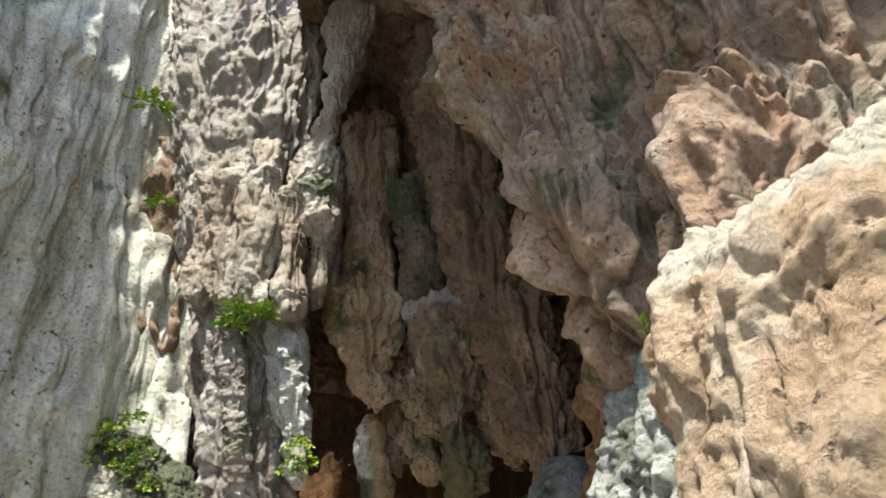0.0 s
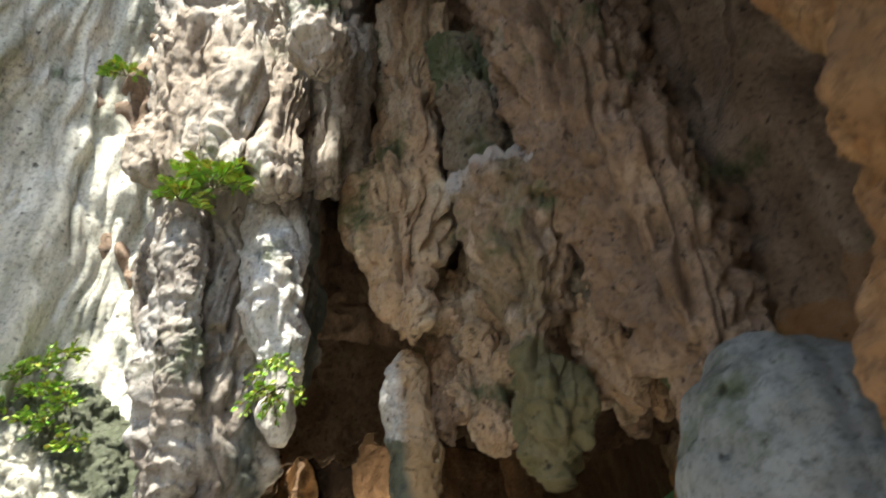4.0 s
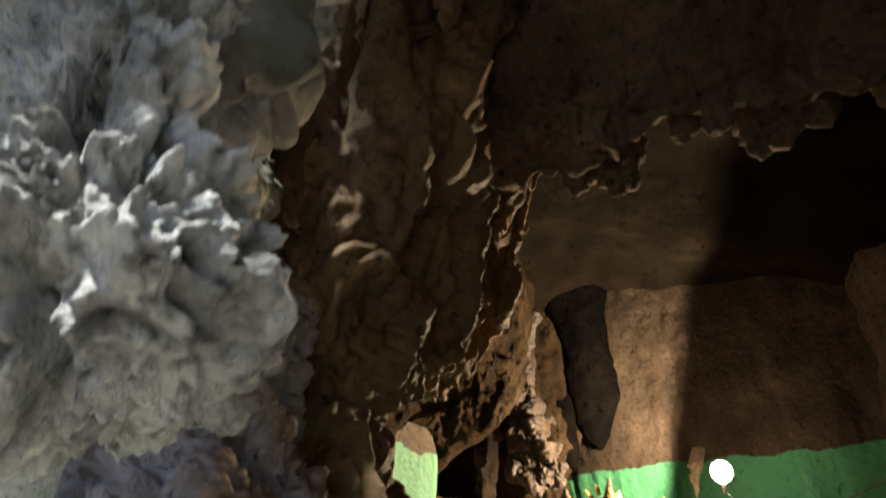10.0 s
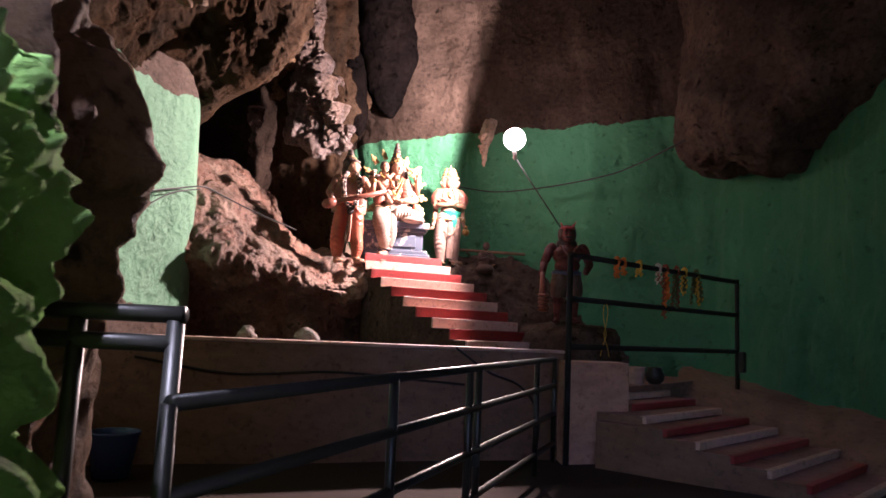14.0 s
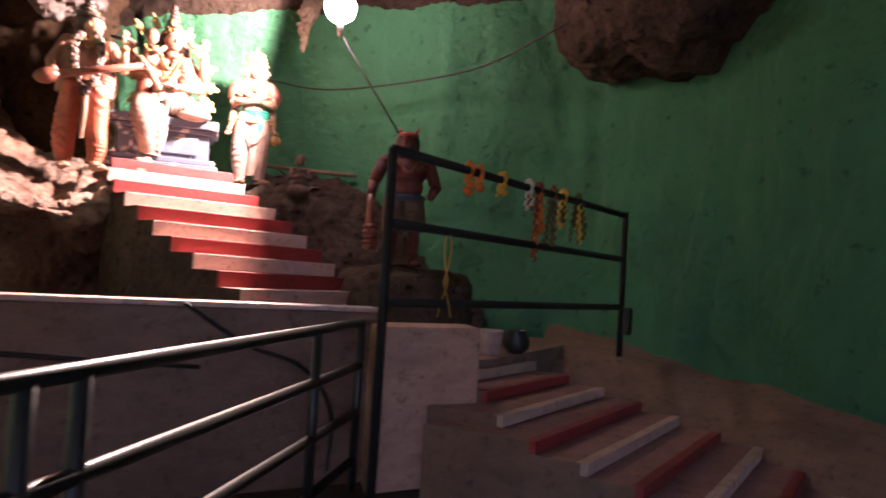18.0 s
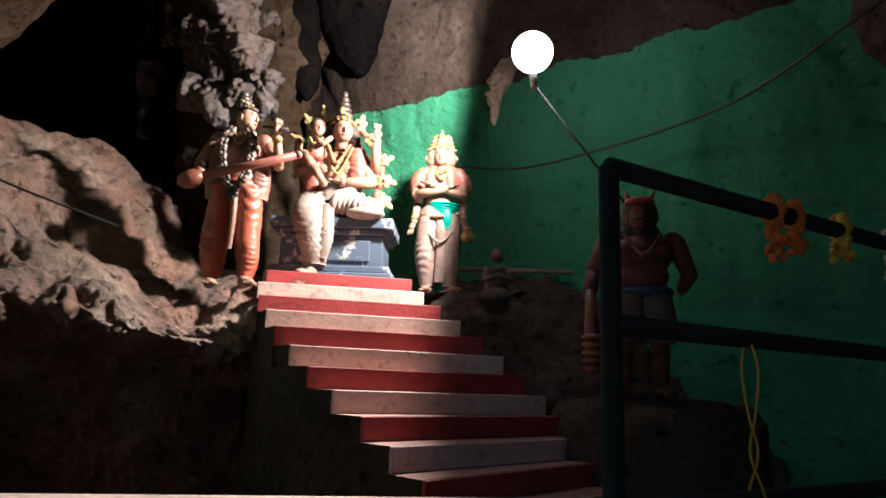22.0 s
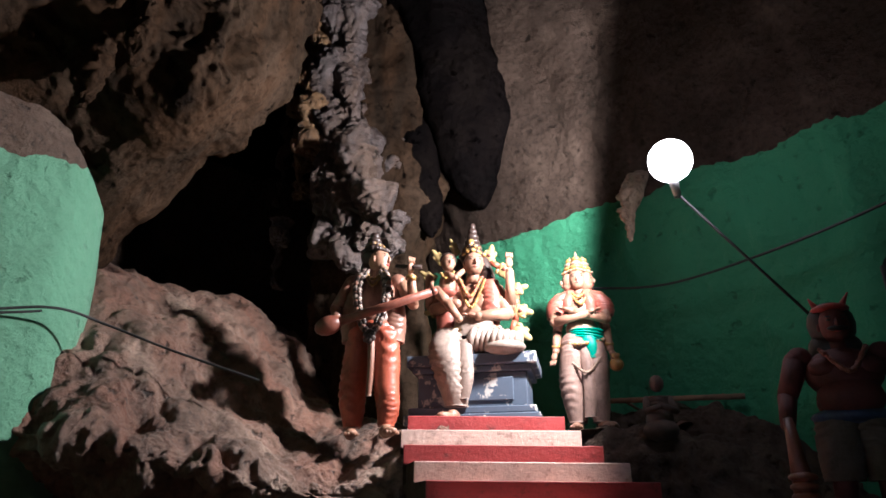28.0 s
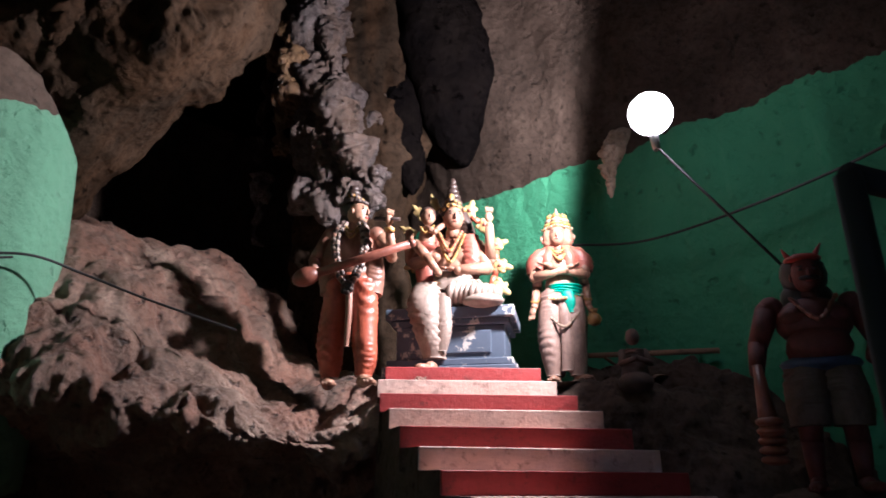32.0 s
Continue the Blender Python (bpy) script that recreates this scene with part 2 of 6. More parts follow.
# ---- materials ----
class Nodes:
    """Short hand for building a node material."""

    def __init__(self, name):
        self.m = bpy.data.materials.new(name)
        self.m.use_nodes = True
        self.t = self.m.node_tree
        self.bsdf = self.t.nodes["Principled BSDF"]
        self.pos = self.t.nodes.new("ShaderNodeNewGeometry").outputs["Position"]

    def link(self, a, b):
        self.t.links.new(a, b)

    def val(self, sock, v):
        if hasattr(v, "is_output"):
            self.link(v, sock)
        else:
            sock.default_value = v

    def noise(self, scale, detail=6, rough=0.55, stretch=(1, 1, 1), where=None):
        mp = self.t.nodes.new("ShaderNodeMapping")
        mp.inputs["Scale"].default_value = stretch
        self.link(where or self.pos, mp.inputs[0])
        n = self.t.nodes.new("ShaderNodeTexNoise")
        n.inputs["Scale"].default_value, n.inputs["Detail"].default_value, n.inputs["Roughness"].default_value = scale, detail, rough
        self.link(mp.outputs[0], n.inputs["Vector"])
        return n.outputs[0]

    def cells(self, scale, feature='F1'):
        n = self.t.nodes.new("ShaderNodeTexVoronoi")
        n.feature = feature
        n.inputs["Scale"].default_value = scale
        self.link(self.pos, n.inputs["Vector"])
        return n.outputs["Distance"]

    def ramp(self, fac, stops):
        r = self.t.nodes.new("ShaderNodeValToRGB")
        e = r.color_ramp.elements
        while len(e) < len(stops):
            e.new(0.5)
        for el, (p, c) in zip(e, stops):
            el.position = p
            el.color = (*c, 1) if hasattr(c, '__len__') else (c, c, c, 1)
        self.link(fac, r.inputs[0])
        return r.outputs[0]

    def math(self, op, a, b=0.0):
        n = self.t.nodes.new("ShaderNodeMath")
        n.operation = op
        self.val(n.inputs[0], a)
        self.val(n.inputs[1], b)
        return n.outputs[0]

    def mix(self, fac, a, b, blend='MIX'):
        n = self.t.nodes.new("ShaderNodeMix")
        n.data_type, n.blend_type = 'RGBA', blend
        self.val(n.inputs[0], fac)
        for sock, v in ((n.inputs[6], a), (n.inputs[7], b)):
            self.val(sock, v if hasattr(v, "is_output") else (*v, 1))
        return n.outputs[2]

    def axis(self, i):
        n = self.t.nodes.new("ShaderNodeSeparateXYZ")
        self.link(self.pos, n.inputs[0])
        return n.outputs[i]

    def along(self, way):
        n = self.t.nodes.new("ShaderNodeVectorMath")
        n.operation = 'DOT_PRODUCT'
        self.link(self.pos, n.inputs[0])
        n.inputs[1].default_value = way
        return n.outputs["Value"]

    def span(self, v, a, b):
        n = self.t.nodes.new("ShaderNodeMapRange")
        self.link(v, n.inputs[0])
        n.inputs[1].default_value, n.inputs[2].default_value = a, b
        return n.outputs[0]

    def finish(self, color, rough=0.8, bump=None, strength=0.5, dist=0.02, metal=0.0):
        self.val(self.bsdf.inputs["Base Color"], color if hasattr(color, "is_output") else (*color, 1))
        self.val(self.bsdf.inputs["Roughness"], rough)
        self.bsdf.inputs["Metallic"].default_value = metal
        if bump is not None:
            b = self.t.nodes.new("ShaderNodeBump")
            b.inputs["Strength"].default_value, b.inputs["Distance"].default_value = strength, dist
            self.link(bump, b.inputs["Height"])
            self.link(b.outputs[0], self.bsdf.inputs["Normal"])
        return self.m


def rock_material(name, tones, streaks=0.5, moss=0.0, rough=0.75, grain=1.0, paint=None, low=0.0, zones=(), relief_depth=0.09, shine=0.3, blotch=0.9):
    """Limestone: three tones in blotches, upright streaks, dark pores, moss, stains and painted shade over a stretch,
    paint up to a ragged height.
    """
    k = Nodes(name)
    a = k.noise(blotch, 6, 0.65)
    base = k.ramp(a, [(0.3, tones[0]), (0.5, tones[1]), (0.68, tones[2])])
    st = k.noise(2.2, 5, 0.6, (1, 1, 0.12))
    base = k.mix(k.math('MULTIPLY', k.ramp(st, [(0.42, 0.0), (0.62, 1.0)]), streaks), base, tones[3])
    fine = k.noise(14.0 * grain, 8, 0.7)
    base = k.mix(0.85, base, k.ramp(fine, [(0.3, 0.3), (0.52, 0.95), (0.75, 1.0)]), 'MULTIPLY')
    if moss:
        mm = k.noise(0.8, 6, 0.65)
        base = k.mix(k.ramp(mm, [(0.62 - 0.2 * moss, 0.0), (0.72 - 0.2 * moss, 0.85)]), base, (0.055, 0.075, 0.030))
    for colour, way, lo, hi, ragged, cover in zones:
        v = k.math('ADD', k.along(way), k.math('MULTIPLY', k.math('SUBTRACT', k.noise(1.6, 6, 0.65), 0.5), ragged))
        on = k.math('MULTIPLY', k.span(v, lo, lo + 0.12), k.span(v, hi, hi - 0.12))
        base = k.mix(k.math('MULTIPLY', on, cover), base, k.mix(fine, colour, [c * 0.5 for c in colour]))
    rgh = rough
    if paint:
        colour, top, ragged, wear = paint
        edge = k.math('ADD', k.axis(2), k.math('MULTIPLY', k.math('SUBTRACT', k.noise(0.7, 5, 0.6), 0.5), ragged))
        on = k.math('LESS_THAN', edge, top)
        if low:
            on = k.math('MULTIPLY', on, k.math('GREATER_THAN', edge, low))
        worn = k.ramp(k.noise(2.5, 7, 0.7), [(wear, 0.0), (wear + 0.06, 1.0)])
        on = k.math('MULTIPLY', on, worn)
        shade = k.mix(k.noise(1.3, 5, 0.6), colour, [c * 0.62 for c in colour])
        base = k.mix(on, base, shade)
        rgh = k.math('SUBTRACT', rough, k.math('MULTIPLY', on, rough - 0.42))
    h1 = k.noise(5.0, 10, 0.72)
    pores = k.cells(9.0 * grain)
    hgt = k.math('ADD', k.math('MULTIPLY', h1, 1.0), k.math('MULTIPLY', pores, 0.25))
    holes = k.ramp(k.noise(7.0 * grain, 3, 0.5), [(0.27, 0.0), (0.36, 1.0)])
    base = k.mix(0.4 if paint else 0.7, base, holes, 'MULTIPLY')
    hgt = k.math('ADD', hgt, k.math('MULTIPLY', holes, 0.25))
    k.bsdf.inputs["Specular IOR Level"].default_value = shine
    return k.finish(base, rgh, hgt, 0.9, relief_depth)


GREY = [(0.22, 0.20, 0.17), (0.42, 0.39, 0.35), (0.54, 0.52, 0.49), (0.30, 0.23, 0.17)]
WHITE = [(0.35, 0.335, 0.31), (0.55, 0.545, 0.54), (0.67, 0.675, 0.69), (0.48, 0.38, 0.27)]
TAN = [(0.30, 0.21, 0.14), (0.45, 0.34, 0.24), (0.56, 0.47, 0.37), (0.38, 0.23, 0.13)]
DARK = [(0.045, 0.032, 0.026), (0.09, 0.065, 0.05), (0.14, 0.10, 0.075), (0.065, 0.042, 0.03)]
GREEN = (0.075, 0.27, 0.14)
m_grey = rock_material("grey_limestone", GREY, 0.4, 0.25)
# tan zone paints in the shade on the column's sunless right side
m_white = rock_material("white_limestone", WHITE, 0.25, 0.0, grain=1.4, blotch=2.5, zones=[((0.05, 0.06, 0.028), (0.25, 0, 1), 3.7, 4.6, 1.5, 0.88), ((0.46, 0.30, 0.16), (0.94, -0.2, 0.12), -2.52, 9.0, 0.22, 0.85)])
m_bulge = rock_material("white_dripstone", WHITE, 0.45, 0.3, grain=1.4)
m_brown = rock_material("brown_limestone", [(0.13, 0.085, 0.058), (0.27, 0.185, 0.13), (0.40, 0.30, 0.225), (0.19, 0.12, 0.075)], 0.6, 0.15)
m_tan = rock_material("tan_limestone", TAN, 0.6, 0.25)
m_dark = rock_material("dark_brown_limestone", DARK, 0.5, 0.0, 0.9, shine=0.12)
# near-black colour for the lobes that replace a wall shadow
m_shadow_lobe = rock_material("shadow_black_rock", [(0.003, 0.003, 0.003), (0.005, 0.004, 0.004), (0.009, 0.007, 0.006), (0.004, 0.003, 0.003)], 0.3, 0.0, 0.95, shine=0.0)
m_amber = rock_material("amber_dripstone", [(0.08, 0.048, 0.026), (0.18, 0.11, 0.06), (0.29, 0.19, 0.105), (0.11, 0.065, 0.035)], 0.6, 0.0, 0.7)
# tones kept near black so lamp and daylight barely show on the roof
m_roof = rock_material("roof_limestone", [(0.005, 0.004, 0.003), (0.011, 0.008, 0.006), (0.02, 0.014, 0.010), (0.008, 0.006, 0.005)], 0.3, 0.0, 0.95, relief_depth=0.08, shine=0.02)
m_crust = rock_material("crusted_limestone", [(0.07, 0.072, 0.06), (0.54, 0.56, 0.59), (0.85, 0.87, 0.90), (0.07, 0.075, 0.05)], 0.35, 0.3, grain=1.8, blotch=4.0, relief_depth=0.2)
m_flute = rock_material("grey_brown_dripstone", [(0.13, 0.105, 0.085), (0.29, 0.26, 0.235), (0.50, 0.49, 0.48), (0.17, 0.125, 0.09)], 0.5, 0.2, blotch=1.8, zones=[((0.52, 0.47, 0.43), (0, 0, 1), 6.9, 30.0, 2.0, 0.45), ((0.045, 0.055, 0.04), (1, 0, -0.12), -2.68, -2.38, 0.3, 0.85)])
m_mossdark = rock_material("dark_mossy_limestone", [(0.10, 0.085, 0.065), (0.19, 0.16, 0.125), (0.32, 0.28, 0.24), (0.15, 0.10, 0.06)], 0.4, 0.75)
m_drape = rock_material("pale_brown_dripstone", [(0.22, 0.17, 0.13), (0.40, 0.35, 0.30), (0.58, 0.55, 0.52), (0.26, 0.19, 0.14)], 0.55, 0.2)
m_pale = rock_material("pale_smooth_limestone", [(0.56, 0.54, 0.47), (0.74, 0.72, 0.64), (0.82, 0.81, 0.75), (0.26, 0.26, 0.20)], 0.75, 0.1)
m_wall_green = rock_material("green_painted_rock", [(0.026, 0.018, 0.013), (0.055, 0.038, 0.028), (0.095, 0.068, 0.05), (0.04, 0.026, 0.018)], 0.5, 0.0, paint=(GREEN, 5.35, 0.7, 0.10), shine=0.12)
m_left_green = rock_material("green_painted_pillar", [(0.05, 0.032, 0.022), (0.105, 0.07, 0.048), (0.17, 0.12, 0.085), (0.09, 0.05, 0.03)], 0.5, 0.0, paint=((0.20, 0.44, 0.27), 4.58, 0.9, 0.2), low=1.55, shine=0.5)
m_low_green = rock_material("green_painted_foot", [(0.17, 0.12, 0.08), (0.40, 0.30, 0.21), (0.56, 0.52, 0.56), (0.45, 0.28, 0.11)], 0.55, 0.0, zones=[((0.52, 0.50, 0.60), (-0.7, 0.0, 0.7), 3.9, 5.4, 1.6, 0.85), ((0.34, 0.19, 0.06), (0.9, 0, 0.2), -3.15, -2.8, 0.5, 0.7), ((0.36, 0.80, 0.17), (0.45, 0.8, -1), 7.9, 20.0, 0.3, 0.95)], relief_depth=0.16, blotch=2.6)
m_blue_green = rock_material("blue_green_splashed_rock", [(0.09, 0.13, 0.13), (0.24, 0.31, 0.32), (0.62, 0.68, 0.74), (0.22, 0.34, 0.40)], 0.5, 0.0, rough=0.4, blotch=2.2, relief_depth=0.12, zones=[((0.34, 0.80, 0.15), (0, 0, 1), -1.0, 1.42, 0.35, 0.92), ((0.16, 0.48, 0.80), (1, -0.4, 0.3), -7.75, -7.3, 0.9, 0.7)])


def plain_material(name, colour, rough=0.6, grain=12.0, vary=0.35, metal=0.0, bump=0.25, dist=0.006):
    k = Nodes(name)
    n = k.noise(grain, 6, 0.65)
    big = k.noise(1.6, 4, 0.6)
    c = k.mix(k.math('MULTIPLY', n, vary), colour, [x * 0.45 for x in colour])
    c = k.mix(k.math('MULTIPLY', big, vary), c, [x * 0.6 for x in colour])
    return k.finish(c, rough, n, bump, dist, metal)


def worn_paint(name, colour, dirt, rough=0.6):
    """Brushed paint on rough concrete: dirt smears, chips and a gritty relief."""
    k = Nodes(name)
    c = k.mix(k.ramp(k.noise(3.0, 7, 0.7, (1, 1, 2.5)), [(0.42, 0.0), (0.75, 0.8)]), colour, [x * 0.55 for x in colour])
    c = k.mix(k.ramp(k.noise(11.0, 8, 0.75), [(0.54, 0.0), (0.66, 0.85)]), c, dirt)
    grit = k.noise(26.0, 6, 0.7)
    c = k.mix(k.math('MULTIPLY', grit, 0.35), c, dirt)
    return k.finish(c, rough, k.math('ADD', grit, k.noise(5.0, 5, 0.6)), 0.6, 0.014)


m_concrete = worn_paint("old_concrete", (0.27, 0.17, 0.115), (0.095, 0.06, 0.042), 0.85)
m_white_paint = worn_paint("worn_white_paint", (0.74, 0.56, 0.47), (0.26, 0.17, 0.13))
m_red_paint = worn_paint("worn_red_paint", (0.38, 0.045, 0.04), (0.14, 0.03, 0.025), 0.5)
m_pillar = worn_paint("stained_plaster", (0.68, 0.42, 0.27), (0.25, 0.14, 0.085), 0.8)
m_bank = worn_paint("brown_dirt", (0.27, 0.165, 0.10), (0.09, 0.055, 0.036), 0.9)
def floor_material():
    """Pale concrete outside to bounce daylight; brown dirt inside, darkened to stay dim."""
    k = Nodes("cave_floor")
    n = k.noise(6.0, 6, 0.65)
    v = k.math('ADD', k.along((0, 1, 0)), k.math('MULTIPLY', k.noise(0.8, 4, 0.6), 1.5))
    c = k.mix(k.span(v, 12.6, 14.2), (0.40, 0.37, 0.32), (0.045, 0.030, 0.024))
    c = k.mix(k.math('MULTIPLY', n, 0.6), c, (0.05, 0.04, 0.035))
    k.bsdf.inputs["Specular IOR Level"].default_value = 0.2
    return k.finish(c, 0.9, n, 0.6, 0.02)


m_floor = floor_material()
m_tread = worn_paint("dirty_tread", (0.44, 0.23, 0.18), (0.15, 0.085, 0.065), 0.75)
m_rail = plain_material("dark_green_rail_paint", (0.05, 0.056, 0.05), 0.42, 30.0, 0.6, 0.55, 0.2, 0.002)

m_rust = rock_material("rust_stained_limestone", [(0.13, 0.09, 0.065), (0.27, 0.195, 0.145), (0.40, 0.31, 0.24), (0.19, 0.125, 0.08)], 0.6, 0.25, blotch=1.5, zones=[((0.42, 0.20, 0.06), (0, 0, 1), 3.4, 5.2, 1.4, 0.5)])
m_shelf = rock_material("mossy_brown_dripstone", [(0.13, 0.09, 0.06), (0.28, 0.2, 0.145), (0.42, 0.33, 0.26), (0.09, 0.085, 0.04)], 0.5, 0.3, blotch=2.0, zones=[((0.5, 0.47, 0.47), (0, 0, 1), 7.25, 8.1, 0.6, 0.75), ((0.10, 0.10, 0.035), (0, 0, 1), 3.0, 5.2, 1.0, 0.75)])
m_lean = rock_material("pink_grey_limestone", [(0.17, 0.13, 0.10), (0.36, 0.28, 0.22), (0.52, 0.47, 0.42), (0.46, 0.25, 0.16)], 0.55, 0.4, blotch=1.6, grain=1.3, relief_depth=0.12)
m_orange = rock_material("orange_stained_limestone", [(0.20, 0.10, 0.045), (0.38, 0.2, 0.09), (0.5, 0.32, 0.18), (0.20, 0.13, 0.08)], 0.55, 0.1, blotch=1.5, relief_depth=0.12)
m_boulder = rock_material("pale_mossy_limestone", [(0.26, 0.28, 0.25), (0.5, 0.52, 0.5), (0.70, 0.71, 0.70), (0.2, 0.21, 0.17)], 0.5, 0.5, grain=1.4, blotch=2.5, relief_depth=0.14)
# tan lightened as if by sun, palest towards the top
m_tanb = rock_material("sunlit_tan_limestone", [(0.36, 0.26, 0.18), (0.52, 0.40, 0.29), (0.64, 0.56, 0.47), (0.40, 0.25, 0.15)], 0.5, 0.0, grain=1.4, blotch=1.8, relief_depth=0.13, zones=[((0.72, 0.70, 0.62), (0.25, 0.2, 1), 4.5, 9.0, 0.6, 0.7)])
m_lip = rock_material("smooth_brown_limestone", [(0.07, 0.045, 0.032), (0.125, 0.082, 0.058), (0.18, 0.125, 0.09), (0.09, 0.055, 0.035)], 0.5, 0.0, 0.85, blotch=0.7, shine=0.15)
m_cool = rock_material("bluish_grey_limestone", [(0.14, 0.15, 0.15), (0.26, 0.28, 0.29), (0.38, 0.41, 0.43), (0.12, 0.12, 0.10)], 0.4, 0.35)

# ---- setting: ground, walls and roof ----
def ground_sheet():
    n = 90
    xs, ys = np.linspace(-60, 60, n), np.linspace(-60, 80, n)
    xs, ys = np.sign(xs) * np.abs(xs / 60) ** 2.2 * 60, 14 + np.sign(ys - 14) * np.abs((ys - 14) / 74) ** 1.8 * 74
    v = np.zeros((n, n, 3))
    v[..., 0], v[..., 1] = xs[None], ys[:, None]
    v[..., 2] = -0.02 + 0.015 * vnoise(v.reshape(-1, 3) * 1.3).reshape(n, n)
    return v


ground = rock("ground", ground_sheet(), False, m_floor, "grey brown trodden floor, pale outside and darkened inside", "ground", "structure")

rock("wall_left", bent_wall([(-6.5, -6), (-7.4, 0), (-7.4, 6), (-7.0, 9.5), (-6.0, 12.2), (-5.2, 13.0), (-4.5, 13.5)], (-0.1, 24), 420, 200, big=0.25, flute=0.2, knob=0.03, size=1.3, seed=3.0), False, m_pale, "pale smooth limestone wall with upright stains", "wall", "structure")
rock("wall_right", bent_wall([(5.5, -6), (5.2, 0), (5.0, 4), (4.6, 8), (3.9, 11), (3.4, 14), (3.6, 18)], (-0.1, 17), 240, 200, big=0.5, flute=0.28, knob=0.07, size=1.5, seed=11.0), False, m_rust, "brown fluted limestone wall in the shade", "wall", "structure")
# unseen wall added behind the path, kept low to let skylight in
rock("wall_behind", bent_wall([(5.5, -6), (3, -9), (0, -10), (-4, -9), (-6.5, -6)], (-0.1, 3.5), 60, 40, big=0.5, flute=0.2, knob=0.05, size=2.0, seed=15.0), False, m_grey, "unseen grey limestone wall added behind the start", "wall", "structure")
# unseen shell added to stop daylight leaking into the cave
rock("wall_outer", bent_wall([(-4.2, 14.2), (-8, 15.0), (-13, 17), (-14, 24), (-12, 31), (-4, 32), (4, 31), (6.5, 25), (6, 18), (4.2, 13.5), (3.6, 12.6)], (-0.1, 12), 120, 50, big=0.3, flute=0.1, knob=0.0, size=2.0, seed=17.0), False, m_dark, "unseen dark outer rock added to close the cave", "wall", "structure")

# added roof: its edge is placed to shade the curtain and overhang
rock("ceiling_front", sheet([[(-1.3, 4.6, 16.5), (0.9, -0.9, 16.0), (4.0, -1.3, 15.0), (7.0, -1.5, 14.0)],
                             [(-2.15, 7.8, 16.0), (1.5, 7.5, 15.6), (4.2, 7.5, 15.0), (7.0, 7.5, 14.0)],
                             [(-2.0, 11.5, 16.2), (1.5, 12.0, 15.6), (4.2, 12.0, 15.0), (7.0, 12.0, 14.0)],
                             [(-1.8, 15.5, 16.5), (1.5, 16.0, 15.8), (4.2, 16.0, 15.0), (7.0, 16.0, 14.0)]], 120, 120, big=0.5, flute=0.3, knob=0.08, size=1.3, seed=23.0), False, m_brown, "limestone roof added to shade the cave mouth", "ceiling", "structure")

# the high curtain of dripstone over the inner cave
rock("wall_curtain", sheet([[(-8, 12.2, 24), (-3, 13.2, 24), (-0.2, 14.8, 23), (1.4, 13.0, 22), (4.5, 11.5, 22)],
                            [(-7, 12.6, 17), (-3, 13.2, 17), (-0.2, 14.8, 17), (1.4, 13.0, 17), (4.5, 11.5, 17)],
                            [(-7, 12.8, 12), (-3, 13.5, 12), (-0.1, 15.2, 12), (1.6, 13.2, 12), (4.3, 11.6, 12)],
                            [(-6.6, 13.2, 8.5), (-3, 13.9, 8.5), (0, 14.6, 8.6), (2, 13.3, 8.2), (4.2, 11.7, 8.0)],
                            [(-6.3, 14.0, 6.8), (-3, 14.6, 7.2), (0, 14.6, 6.6), (2, 13.4, 5.6), (4.0, 12.0, 5.0)]], 260, 240,
                           big=0.35, flute=0.34, knob=0.08, size=1.0, seed=21.0, drip=0.18), False, m_brown, "tall brown dripstone curtain over the cave entrance", "wall", "structure")
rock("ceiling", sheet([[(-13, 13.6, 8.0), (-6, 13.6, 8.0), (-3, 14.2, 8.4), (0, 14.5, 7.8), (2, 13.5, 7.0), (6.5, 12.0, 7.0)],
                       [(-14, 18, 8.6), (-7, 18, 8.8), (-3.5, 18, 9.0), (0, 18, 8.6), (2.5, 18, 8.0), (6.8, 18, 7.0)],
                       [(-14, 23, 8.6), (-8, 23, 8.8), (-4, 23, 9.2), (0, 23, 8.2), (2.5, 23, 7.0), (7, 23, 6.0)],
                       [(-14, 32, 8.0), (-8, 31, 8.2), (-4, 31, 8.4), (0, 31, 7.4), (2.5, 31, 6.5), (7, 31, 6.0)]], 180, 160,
                      big=0.4, flute=0.0, knob=0.05, size=1.6, seed=5.0), False, m_roof, "near black cave roof of limestone", "ceiling", "structure")

rock("ceiling_lip", sheet([[(-5.0, 13.9, 9.2), (-3.0, 13.9, 9.0), (-1.0, 14.0, 8.8), (0.8, 14.0, 8.4), (2.5, 13.6, 7.8), (4.5, 13.4, 7.4)],
                           [(-5.0, 15.2, 7.9), (-3.0, 15.2, 7.7), (-1.0, 15.2, 7.5), (0.8, 15.2, 7.3), (2.5, 15.0, 6.8), (4.5, 15.0, 6.4)],
                           [(-5.0, 16.3, 6.5), (-3.2, 16.4, 6.0), (-2.0, 16.5, 6.25), (-0.6, 16.5, 6.1), (1.5, 16.4, 5.8), (4.5, 16.2, 5.6)],
                           [(-5.0, 16.9, 6.6), (-3.2, 17.0, 6.2), (-2.0, 17.1, 6.45), (-0.6, 17.1, 6.3), (1.5, 17.0, 6.0), (4.5, 16.8, 5.9)],
                           [(-5.0, 18.0, 8.9), (-3.2, 18.2, 8.9), (-2.0, 18.4, 9.0), (-0.6, 18.4, 8.9), (1.5, 18.2, 8.4), (4.5, 18.0, 8.0)]], 220, 180,
                          big=0.3, flute=0.14, knob=0.08, size=0.8, seed=27.0, crag=0.04), False, m_lip, "low brown lip of the cave roof", "ceiling", "structure")
